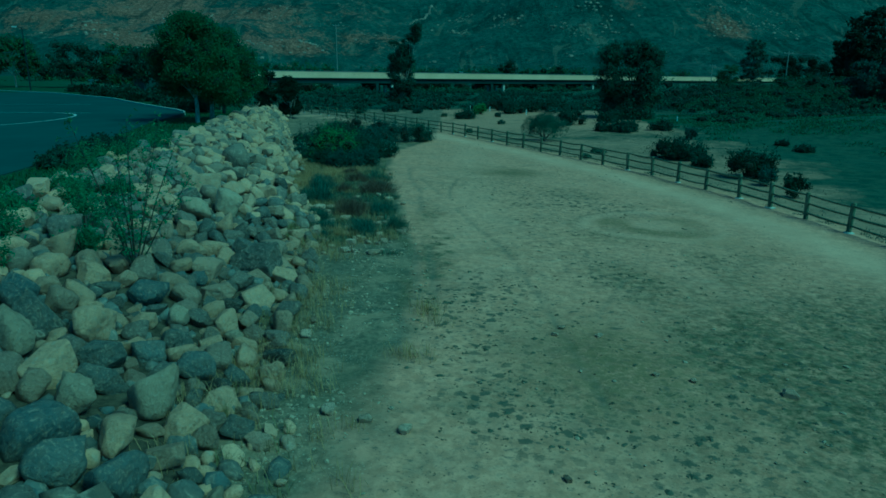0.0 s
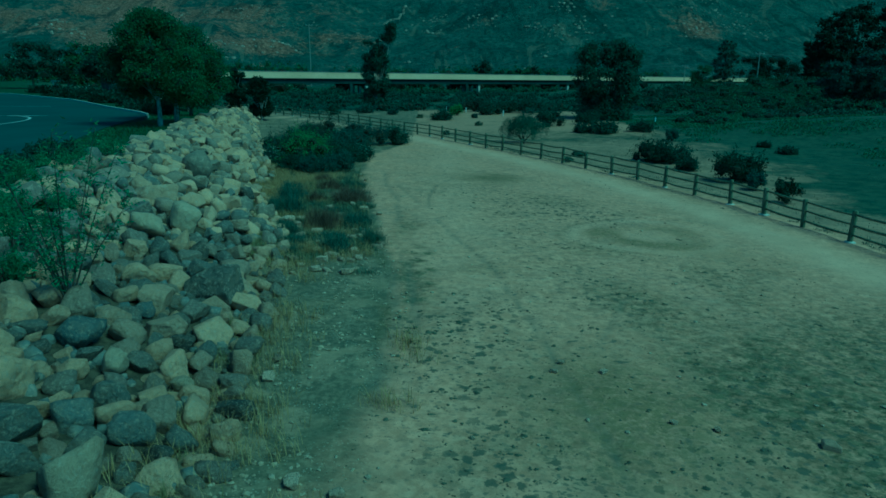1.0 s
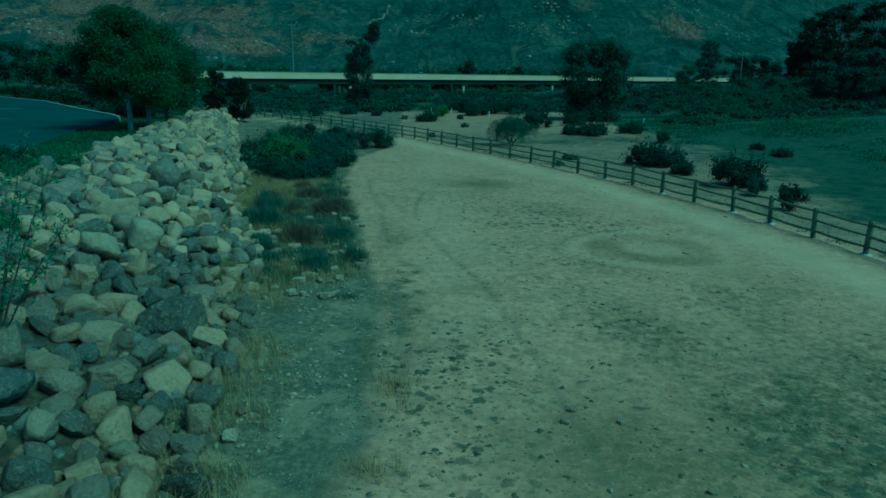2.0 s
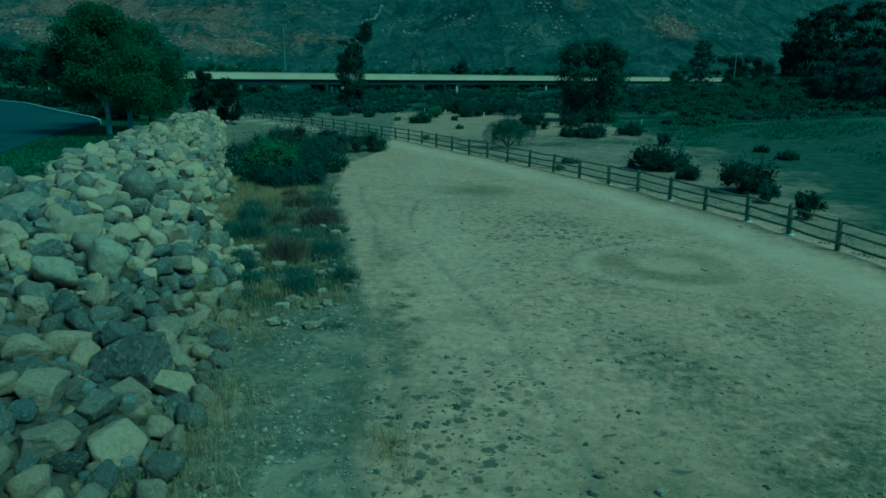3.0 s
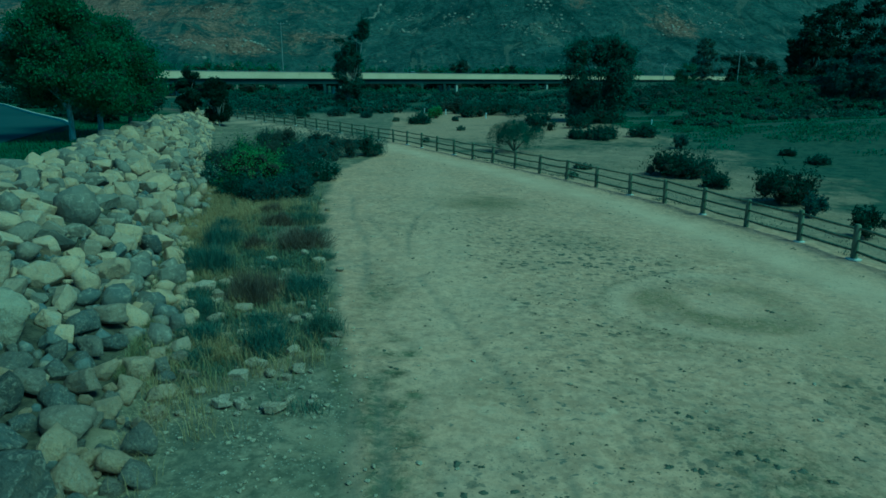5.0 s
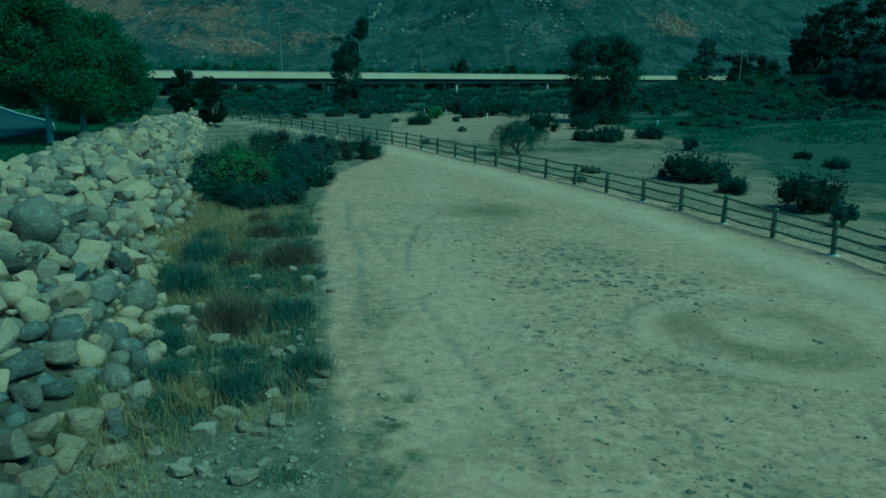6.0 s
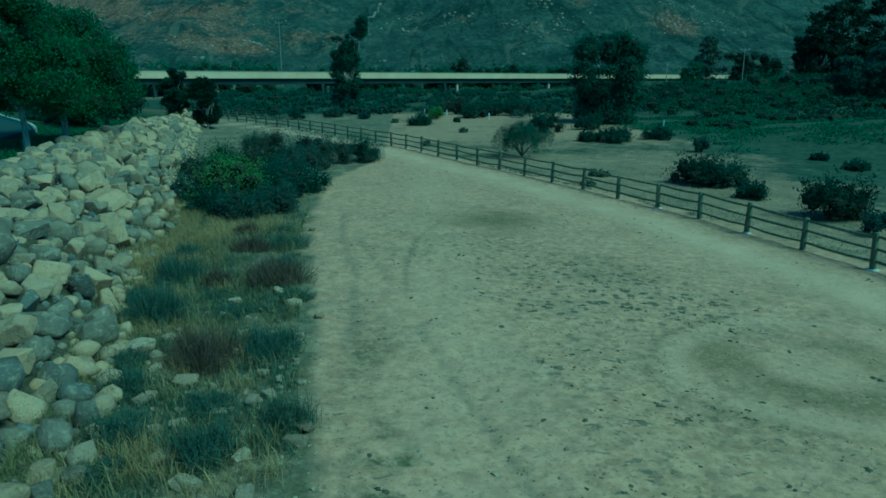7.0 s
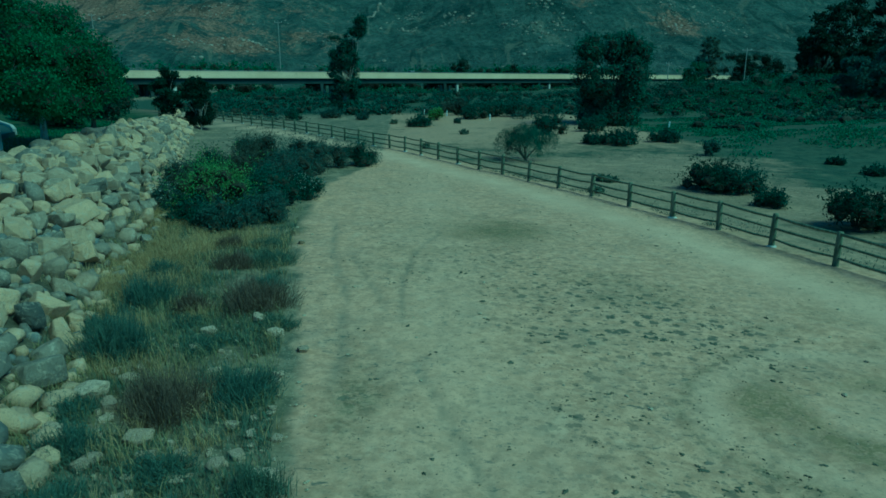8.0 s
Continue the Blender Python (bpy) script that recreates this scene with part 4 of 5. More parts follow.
# ---- plants ----
def shrub(name, x, y, radius, height, leaf, leaves, size, label, category="shrub", group="", stems=BARK, seed=1, droop=0.0, flowers=None, slim=0.45, inner=0.45):
    r = np.random.default_rng(seed)
    z = float(land(x, y))
    top = thing(name, pose(x, y, z), label, category, group)
    clumps = []
    for _ in range(int(12 + radius * 9)):
        a, d = r.uniform(0, 6.28), radius * math.sqrt(r.random()) * 0.8
        hh = height * (1 - 0.5 * (d / radius) ** 2) * (0.35 + 0.6 * math.sqrt(r.random()))
        s = r.uniform(0.28, 0.45) * min(radius, height)
        wide = max(s * 1.3, radius * 0.4)
        clumps.append((d * math.cos(a), d * math.sin(a), max(hh - s, s * 0.45), wide, wide, s))
    pts = clump_points(leaves, clumps, r, 0.2)
    # loose shoots that break the outline
    shoots = int(40 + 46 * radius)
    pick = np.asarray(clumps)[r.integers(len(clumps), size=shoots)]
    way = pick[:, :3] * np.array([0.5, 0.5, 0.0]) / radius + r.normal(0, 0.35, (shoots, 3)) + np.array([0, 0, 0.9])
    along = r.random((shoots, 14, 1)) ** 0.8 * (pick[:, 5] * 0.9 + height * r.uniform(0.0, 0.26, shoots))[:, None, None]
    extra = pick[:, None, :3] + way[:, None] * along + r.normal(0, 0.02 + 0.02 * radius, (shoots, 14, 3))
    pts = np.concatenate([pts, extra.reshape(-1, 3)])
    pts = pts[pts[:, 2] > 0.02]
    from_arrays("foliage", *leaves_at(pts, size, r, droop, slim), leaf, top)
    # dark cores stand in for the bush's own shade inside
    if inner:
        from_arrays("twigs_and_shade", *core_arrays(clumps, inner, r), CORE_SHADE, top, "dense dark twigs inside the bush")
    tubes = []
    for c in clumps[:14]:
        end = Vector(c[:3])
        tubes.append(tube_arrays([(0, 0, -0.05), tuple(end * 0.5 + Vector((0, 0, 0.1 * height))), tuple(end)], (0.022 + 0.01 * radius, 0.015, 0.004), 5))
    from_arrays("stem_tangle", *join_arrays(tubes), stems, top, "thin woody stems")
    if flowers:
        tips = clump_points(flowers, [(c[0], c[1], c[2] + c[5] * 0.5, c[3], c[4], c[5] * 0.7) for c in clumps], r, 0.9)
        tips = tips[tips[:, 2] > height * 0.35]
        from_arrays("blossoms", *leaves_at(tips, size * 0.6, r, 0, 0.9), LEAF_PALE, top, "pale dried flower heads")
    return top


def dry_bush(x, y, radius, height, leaf, label, seed):
    """A low fuzzy bush of fine twigs with tiny leaves towards their tips."""
    r = np.random.default_rng(seed)
    top = thing("dry_bush", pose(x, y, float(land(x, y)) - 0.02), label, "bush", "low brush by the rocks")
    v, f, tip = twigs_at(int(1500 * radius + 500), radius, height, r)
    from_arrays("twigs_and_shade", v, f, leaf, top)
    n = int(3100 * radius + 600)
    pick = tip[r.integers(len(tip), size=n)]
    pts = pick * r.uniform(0.62, 1.04, (n, 1)) + r.normal(0, 0.035, (n, 3))
    pts = pts[pts[:, 2] > 0.01]
    from_arrays("foliage", *leaves_at(pts, 0.038, r, 0, 0.35), leaf, top)
    return top


def grow_limbs(r, base, way, length, radius, depth, tubes, tips, spread_angle=0.6, lift=0.15):
    pts, radii = [base], [radius]
    p, d = Vector(base), Vector(way).normalized()
    for k in range(3):
        d = (d + Vector(r.normal(0, 0.14, 3)) + Vector((0, 0, lift * 0.3))).normalized()
        p = p + d * length / 3
        pts.append(tuple(p))
        radii.append(radius * (1 - 0.16 * (k + 1)))
    tubes.append(tube_arrays(pts, radii, 8 if depth > 1 else 5))
    if depth == 0:
        tips.append(p.copy())
        return
    for _ in range(int(r.integers(2, 4))):
        turn = Vector(r.normal(0, 1, 3))
        turn = (turn - d * turn.dot(d)).normalized()
        grow_limbs(r, tuple(p), d * math.cos(spread_angle) + turn * math.sin(spread_angle) + Vector((0, 0, lift)), length * r.uniform(0.62, 0.85), radius * 0.55, depth - 1, tubes, tips, spread_angle, lift)


def tree(name, x, y, z, height, crown, leaf, bark, leaves, size, label, trunk=0.22, bole=0.25, seed=1, group="", low=0.25, narrow=1.0, count=26, lean=0.0, outline=None, lump=0.24):
    """A tree: bole and limbs, and a crown of leaves in uneven clumps. outline: (height share, width share, shift) from the foot up."""
    r = np.random.default_rng(seed)
    top = thing(name, pose(x, y, z, 0, lean, 0), label, "tree", group)
    tubes, tips = [], []
    h0 = height * bole
    tubes.append(tube_arrays([(0, 0, -0.3), (0, 0, 0.05), (0.03, 0.02, h0 * 0.5), (0.02, -0.03, h0)], (trunk * 1.5, trunk * 1.15, trunk * 0.9, trunk * 0.8), 10))
    for k in range(5):
        a = k * 1.256 + r.uniform(-0.4, 0.4)
        grow_limbs(r, (0.02, -0.03, h0 * r.uniform(0.8, 1.0)), (math.cos(a) * 0.75 * narrow, math.sin(a) * 0.75 * narrow, 0.8), height * 0.19, trunk * 0.45, 2, tubes, tips)
    clumps = []
    for k in range(count):
        share = low + (0.96 - low) * r.random() ** (1.0 if outline else 0.85)
        if outline:
            wide = crown * np.interp(share, [q[0] for q in outline], [q[1] for q in outline])
            shift = np.interp(share, [q[0] for q in outline], [q[2] for q in outline])
        else:
            t = (share - low) / (1 - low)
            wide = crown * (0.55 + 0.9 * math.sin(math.pi * min(1, 0.12 + t * 0.88)) ** 0.8) / 1.45
            shift = 0.0
        s = crown * lump * r.uniform(0.6, 1.3)
        a, d = r.uniform(0, 6.28), max(wide - s * 0.7, 0.05) * math.sqrt(r.uniform(0.1, 1))
        zc = height * share
        clumps.append((shift + d * math.cos(a), d * math.sin(a), max(min(zc, height - s * 0.7), s * 0.8), s * 1.15, s * 1.15, s * 0.85))
        if outline and k % 3 == 0:
            tubes.append(tube_arrays([(0.02, 0, h0 * 0.9), (0.5 * clumps[-1][0] + 0.3 * shift, 0.4 * clumps[-1][1], 0.3 * h0 + 0.68 * zc), clumps[-1][:3]], (trunk * 0.4, trunk * 0.25, 0.015), 5))
    from_arrays("trunk", *join_arrays(tubes), bark, top, "trunk and limbs", True)
    for p in tips[::3] if not outline else ():
        s = crown * r.uniform(0.14, 0.22)
        clumps.append((p.x, p.y, min(p.z, height - s), s, s, s * 0.8))
    pts = clump_points(leaves, clumps, r, 0.35)
    pts += r.normal(0, 0.02 * crown, pts.shape)
    from_arrays("crown", *leaves_at(pts, size, r, 0.2), leaf, top, "leafy crown in uneven clumps")
    # dark balls in place of the self-shadow within the crown
    from_arrays("crown_shade_core", *core_arrays(clumps[:count], 0.55, r), CORE_SHADE, top, "dense dark twigs inside the crown")
    return top


# trees by the end of the lot
ROUND = ((0.0, 0.3, 0.0), (0.2, 0.75, 0.0), (0.4, 1.0, 0.0), (0.65, 0.95, 0.0), (0.85, 0.7, 0.0), (1.0, 0.25, 0.0))
tree("shade_tree", -15.8, 41.8, float(land(-15.8, 41.8)), 6.5, 2.9, LEAF_OAK, BARK_PALE, 36000, 0.135, "broad green shade tree with pale trunk at the lot edge", 0.13, 0.27, 21, "trees by the lot", 0.3, 1.0, 46, 0.0, ROUND)
tree("shade_tree", -16.8, 47.2, float(land(-16.8, 47.2)), 6.2, 3.7, LEAF_OAK, BARK_PALE, 36000, 0.13, "broad green shade tree with pale leaning trunk at the lot edge", 0.15, 0.27, 22, "trees by the lot", 0.28, 1.0, 54, 0.0, ((0.0, 0.3, 0.2), (0.2, 0.8, 0.5), (0.4, 1.0, 0.6), (0.65, 0.9, 0.4), (0.85, 0.65, 0.1), (1.0, 0.2, 0.0)))
tree("shade_tree", -20.4, 60.5, float(land(-20.4, 60.5)), 5.4, 3.2, LEAF_GLOOM, BARK, 12000, 0.18, "broad dark green shade tree at the lot edge", 0.15, 0.24, 23, "trees by the lot", 0.2, 1.0, 34, 0.0, ROUND)
for k, (x, y, h, c, leaf) in enumerate(((-18.8, 78.5, 4.8, 1.75, LEAF_DARK), (-21.4, 78.2, 4.6, 1.7, LEAF_GLOOM))):
    tree("willow", x, y, float(land(x, y)), h, c, leaf, BARK_PALE, 11000, 0.19, "small dark tree with pale thin trunks beyond the rocks", 0.08, 0.2, 31 + k, "small dark trees", 0.12, 0.7, 24, 0.0, ((0.0, 0.45, 0.0), (0.3, 0.9, 0.0), (0.6, 1.0, 0.1), (0.85, 0.7, 0.0), (1.0, 0.25, 0.0)), 0.3)

# line of trees behind the lot
for k, (x, y, h, c) in enumerate(((-88, 128, 8.5, 5), (-78, 122, 9, 5.6), (-68, 122, 8, 5), (-60, 118, 6.5, 4), (-52, 108, 7.5, 4.2), (-45, 100, 6.5, 4), (-40, 98, 7, 3.6), (-35, 88, 6.5, 3.6), (-30, 82, 6, 3.4), (-98, 140, 9, 6), (-26, 76, 5.0, 3.0))):
    tree("background_tree", x, y, float(land(x, y)) - 0.05, h, c, (LEAF_GLOOM, LEAF_OAK, LEAF_SHRUB)[k % 3], BARK_PALE if k % 2 else BARK, 3400, 0.39, "green tree behind the parking lot", 0.16, 0.26, 41 + k, "trees behind the lot", 0.2, count=26)

# tall slender tree and round tree in the wash
tree("cottonwood", -9.4, 124, float(land(-9.4, 124)), 14.8, 2.5, LEAF_SHRUB, BARK_PALE, 20000, 0.29, "tall narrow dark tree with a leaning top", 0.12, 0.12, 61, "", 0.0, 0.25, 120, 0.0, ((0.0, 1.1, 0.0), (0.55, 1.05, 0.0), (0.77, 0.85, 0.0), (0.79, 0.5, 1.7), (0.86, 0.55, 2.5), (1.0, 0.42, 3.2)), 0.3)
tree("round_tree", 22.4, 88.5, float(land(22.4, 88.5)), 9.7, 4.4, LEAF_MESQ, BARK, 24000, 0.285, "dense dark green tree with foliage to the ground", 0.2, 0.1, 62, "", 0.0, 1.0, 150, 0.0, ((0.0, 0.85, 0.0), (0.3, 0.95, 0.0), (0.6, 1.0, 0.0), (0.85, 0.95, 0.1), (1.0, 0.6, 0.2)), 0.22)

# big dark trees to one side
BUSHY = ((0.0, 0.9, 0.0), (0.3, 1.0, 0.0), (0.7, 0.95, 0.0), (0.9, 0.7, 0.0), (1.0, 0.35, 0.0))
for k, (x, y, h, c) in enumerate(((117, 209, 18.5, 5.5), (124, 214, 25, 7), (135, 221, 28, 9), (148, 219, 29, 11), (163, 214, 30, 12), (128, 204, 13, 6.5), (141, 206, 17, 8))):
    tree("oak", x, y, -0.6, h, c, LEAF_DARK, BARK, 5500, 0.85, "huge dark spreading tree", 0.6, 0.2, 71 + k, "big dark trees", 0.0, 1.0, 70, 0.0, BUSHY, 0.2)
for k, (x, y, h, c, leaf) in enumerate(((69.5, 118, 7.6, 3.4, LEAF_GREY), (75, 116, 9.5, 4.5, LEAF_GREY), (80, 112, 7.0, 4.2, LEAF_GLOOM), (74, 107, 5.0, 3.4, LEAF_GREY), (88, 118, 11, 6, LEAF_GLOOM))):
    tree("oak", x, y, float(land(x, y)) - 0.1, h, c, leaf, BARK, 8500, 0.38, "lighter green tree before the dark ones", 0.25, 0.15, 271 + k, "lighter trees before the dark ones", 0.0, 1.0, 50, 0.0, BUSHY, 0.24)

# feathery bare-stemmed little tree behind the fence
def build_mesquite(x, y):
    r = np.random.default_rng(81)
    z = float(land(x, y))
    top = thing("mesquite", pose(x, y, z), "small feathery grey-green tree with spreading dark limbs", "tree")
    tubes, tips = [], []
    for k in range(6):
        a = k * 1.05 + r.uniform(-0.3, 0.3)
        grow_limbs(r, (0, 0, 0.1), (math.cos(a) * 0.8, math.sin(a) * 0.8, 1.0), 0.8, 0.06, 3, tubes, tips, 0.5, 0.05)
    tubes.append(tube_arrays([(0, 0, -0.2), (0, 0, 0.35)], (0.12, 0.09), 8))
    from_arrays("limb_tangle", *join_arrays(tubes), BARK, top, "dark spreading limbs", True)
    # an umbrella of fine hanging leaves over the limbs
    n = 20000
    rho, a = 1.75 * np.sqrt(r.random(n)), r.uniform(0, 2 * math.pi, n)
    lobes = 1 + 0.22 * np.sin(3 * a + 0.6) + 0.14 * np.sin(5 * a + 2)
    top_z = 2.2 - 0.3 * rho ** 2 + 0.25 * np.sin(5 * rho + 3 * a)
    pts = np.stack([rho * lobes * np.cos(a), rho * lobes * np.sin(a), np.clip(top_z - r.exponential(0.33, n), 0.45, None)], 1) + r.normal(0, 0.06, (n, 3))
    from_arrays("foliage", *leaves_at(pts, 0.097, r, 0.9, 0.22), LEAF_MESQ, top)


build_mesquite(7.8, 58.2)


# young willow growing out of the rocks
def build_sapling(x, y):
    r = np.random.default_rng(82)
    z = float(land(x, y))
    top = thing("sapling", pose(x, y, z), "thin many-stemmed green sapling growing between the rocks", "sapling")
    tubes, pts = [], []
    for k in range(11):
        a, out, h = r.uniform(0, 6.28), r.uniform(0.3, 1.5), r.uniform(1.7, 3.3)
        end = Vector((math.cos(a) * out, math.sin(a) * out, h))
        mid = end * 0.5 + Vector((0, 0, 0.12))
        tubes.append(tube_arrays([(0, 0, 0), tuple(mid * 0.5), tuple(mid), tuple(end)], (0.02, 0.016, 0.011, 0.004), 6))
        for _ in range(42):
            f = r.uniform(0.22, 1.02)
            p = mid.lerp(end, (f - 0.5) * 2) if f > 0.5 else mid * (f * 2)
            twig = p + Vector((r.normal(0, 0.16), r.normal(0, 0.16), r.normal(0.05, 0.1)))
            tubes.append(tube_arrays([tuple(p), tuple(twig)], (0.005, 0.002), 4))
            for _ in range(4):
                pts.append(tuple(p.lerp(twig, r.uniform(0.3, 1.15)) + Vector(r.normal(0, 0.03, 3))))
    from_arrays("stem_tangle", *join_arrays(tubes), BARK, top, "thin brown stems")
    from_arrays("foliage", *leaves_at(np.array(pts), 0.095, r, 0.3, 0.32), LEAF_SAPLING, top)


build_sapling(-6.75, 13.5)

# weeds that have rooted between the upper rocks
for k, (x, y, rad, h) in enumerate(((-10.9, 22.6, 0.6, 0.7), (-11.5, 21.9, 0.7, 0.6), (-11.2, 25.2, 0.5, 0.6), (-11.0, 19.6, 0.6, 0.6), (-8.5, 14.9, 0.5, 0.75), (-9.6, 16.6, 0.45, 0.6), (-9.2, 13.0, 0.5, 0.7), (-8.9, 16.4, 0.5, 0.35), (-9.4, 18.2, 0.5, 0.35), (-8.0, 13.8, 0.4, 0.4), (-9.9, 14.6, 0.5, 0.45), (-10.3, 17.4, 0.5, 0.35), (-8.6, 11.6, 0.4, 0.4))):
    shrub("weed_clump", x, y, rad, h + 0.25, LEAF_SAPLING, 620, 0.085, "loose green weeds rooted between the rocks", "weeds", "weeds among the rocks", seed=300 + k, slim=0.3, inner=0)

# dark shrubs at the foot of the rocks
PATCH = ((-6.0, 37.0, 1.0, 1.05, "d"), (-7.3, 37.6, 0.9, 0.85, "d"), (-5.0, 38.6, 1.05, 1.1, "d"), (-5.7, 40.2, 1.1, 1.35, "d"), (-8.9, 40.3, 0.9, 1.0, "w"), (-5.3, 41.0, 1.15, 1.4, "d"), (-7.05, 39.5, 1.55, 1.95, "g"), (-8.7, 42.6, 1.3, 1.5, "d"), (-9.9, 44.8, 1.1, 1.3, "d"), (-4.35, 43.2, 0.85, 1.05, "w"), (-5.6, 43.6, 1.2, 1.6, "d"), (-7.6, 45.6, 1.35, 1.8, "d"), (-5.6, 46.3, 1.35, 1.75, "d"),
         (-9.2, 47.2, 1.1, 1.5, "d"), (-5.6, 50.2, 1.45, 1.9, "d"), (-7.7, 51.4, 1.4, 2.15, "d"), (-4.7, 53.4, 1.4, 1.75, "d"), (-2.9, 54.4, 1.25, 1.45, "d"), (-10.3, 60.5, 1.2, 1.1, "d"))
for k, (x, y, rad, h, what) in enumerate(PATCH):
    leaf = LEAF_BRIGHT if what == "g" else (LEAF_GREY, LEAF_SHRUB, LEAF_GREY, LEAF_BROWN)[k % 4] if y > 42 else (LEAF_GREY, LEAF_SHRUB)[k % 2]
    label = {"d": "dense dark green shrub beside the trail", "g": "yellow-green leafy shrub among darker ones", "w": "dark shrub with pale dried flower heads"}[what]
    shrub("shrub", x, y, rad, h * 1.22, leaf, 4700, 0.096, label, group="shrubs at the foot of the rocks", seed=100 + k, flowers=300 if what == "w" else None, slim=0.36)

# low dry brush between rocks and trail: x, y, radius, height, kind
LOW = ((-2.92, 21.1, 0.56, 0.62, "s"), (-1.9, 21.9, 0.42, 0.55, "o"), (-3.74, 24.2, 0.72, 0.82, "r"), (-2.72, 24.7, 0.7, 0.62, "s"), (-5.4, 26.5, 0.75, 0.88, "s"), (-3.45, 29.1, 0.92, 0.75, "r"), (-4.73, 28.8, 0.42, 0.5, "r"), (-5.85, 29.2, 0.68, 0.85, "s"), (-3.9, 26.8, 0.6, 0.24, "s"), (-4.6, 28.0, 0.4, 0.22, "s"), (-2.75, 27.8, 0.5, 0.26, "o"),
       (-4.67, 32.4, 0.6, 0.5, "r"), (-3.75, 32.8, 0.75, 0.5, "o"), (-5.3, 34.6, 0.5, 0.45, "r"), (-3.5, 30.6, 0.5, 0.35, "s"), (-4.7, 23.1, 0.5, 0.5, "s"), (-4.3, 21.7, 0.5, 0.4, "s"), (-5.2, 24.2, 0.45, 0.35, "s"), (-6.3, 31.6, 0.55, 0.5, "s"), (-4.2, 34.6, 0.6, 0.4, "o"), (-6.2, 27.6, 0.4, 0.45, "s"), (-4.15, 20.6, 0.4, 0.3, "s"), (-3.3, 22.5, 0.5, 0.3, "s"))
for k, (x, y, rad, h, what) in enumerate(LOW):
    label = {"r": "rusty brown dried wild buckwheat", "s": "blue-green low sage brush", "o": "wiry olive green weed clump"}[what]
    dry_bush(x, y, rad, h * 0.82, {"r": LEAF_RUST, "s": LEAF_BRUSH, "o": LEAF_SAGE}[what], label, 140 + k)

# bushes beyond the fence
FAR = ((15.0, 46.6, 1.5, 1.5, LEAF_GLOOM), (16.1, 45.9, 1.3, 1.3, LEAF_SHRUB), (15.6, 42.3, 0.7, 0.75, LEAF_SHRUB), (16.5, 37.8, 1.15, 1.65, LEAF_GLOOM), (17.3, 38.2, 0.9, 1.35, LEAF_DARK), (15.95, 31.1, 0.58, 1.0, LEAF_GLOOM), (16.4, 35.0, 0.6, 0.8, LEAF_GREY), (16.4, 66.0, 1.5, 1.25, LEAF_SHRUB), (20.6, 66.8, 1.45, 0.9, LEAF_SHRUB), (14.8, 66.6, 1.1, 0.8, LEAF_SHRUB),
       (20.7, 59.2, 0.55, 1.0, LEAF_GREY), (26.3, 54.3, 0.55, 0.4, LEAF_SHRUB), (25.9, 50.2, 0.75, 0.5, LEAF_SHRUB), (10.5, 49.2, 0.6, 0.28, LEAF_SAGE), (8.9, 45.6, 0.5, 0.22, LEAF_SAGE), (1.55, 89.4, 1.5, 1.2, LEAF_SHRUB), (3.9, 98.5, 1.0, 1.35, LEAF_BRIGHT), (6.1, 94.6, 0.4, 0.5, LEAF_GREY), (8.9, 101, 2.1, 1.8, LEAF_SHRUB), (7.0, 108, 1.8, 2.1, LEAF_BROWN), (5.5, 77.4, 0.4, 0.35, LEAF_SAGE),
       (-1.3, 92.8, 0.4, 0.4, LEAF_SAGE), (13.1, 75.6, 1.6, 2.0, LEAF_SHRUB), (15.3, 103, 2.3, 2.1, LEAF_SHRUB), (-5.1, 98.8, 0.8, 0.9, LEAF_GREY), (17.8, 79, 1.4, 1.5, LEAF_SHRUB), (11.6, 104, 1.7, 1.9, LEAF_SHRUB), (-9.5, 104, 1.5, 1.2, LEAF_GREY), (-14, 101, 1.3, 1.2, LEAF_SHRUB), (1.5, 64.6, 0.35, 0.3, LEAF_SAGE))
for k, (x, y, rad, h, leaf) in enumerate(FAR):
    shrub("scrub_bush", x, y, rad, h * 1.15, leaf, int(800 + 800 * rad), 0.14 + 0.0009 * max(0, y - 30), "rounded scrub bush on bare ground behind the fence", "bush", "bushes behind the fence", seed=170 + k, slim=0.36)


# ---- joined vegetation ----
def thicket(name, clumps, leaves, size, material, label, category, seed, fill=0.4, slim=0.5, core=0.0):
    r = np.random.default_rng(seed)
    ob = from_arrays(name, *leaves_at(clump_points(leaves, clumps, r, fill), size, r, 0.1, slim), material)
    # dark cores imitate the shade deep in the scrub
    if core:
        from_arrays("inner_shade_core", *core_arrays(clumps, core, r), CORE_SHADE, ob, "dense dark twigs inside the scrub")
    return tagged(ob, label, category, kind="stuff")


r = np.random.default_rng(90)


def at_gap(x):
    """Whether the way to the bridge's piers is open at x."""
    along = (np.asarray(x, float) - 13.7) / 0.8
    return min(abs(along - b - 1.8) for b in BENTS) < 6.0


belt = []
for _ in range(500):
    y = 108 + 125 * r.random() ** 1.1
    x = r.uniform(-30, 66) * (0.4 + y / 160)
    s = r.uniform(0.6, 1.7) * (1 if y < 150 else 1.15)
    belt.append((x, y, float(land(x, y)) + s * 0.35, s * 1.5, s * 1.3, s * r.uniform(0.6, 1.0)))
    belt.append((x + s, y + r.uniform(-1, 1), float(land(x, y)) + s * 0.5, s * 0.7, s * 0.7, s * r.uniform(0.5, 1.0)))
thicket("scrub_belt", belt, 64000, 0.42, LEAF_SHRUB, "belt of dark green river scrub before the bridge", "scrub", 91, 0.15, core=0.45)
pale = []
for _ in range(110):
    x, y = r.uniform(-26, 60), r.uniform(98, 180)
    s = r.uniform(0.6, 1.4)
    pale.append((x, y, float(land(x, y)) + s * 0.3, s * 1.5, s * 1.3, s * 0.7))
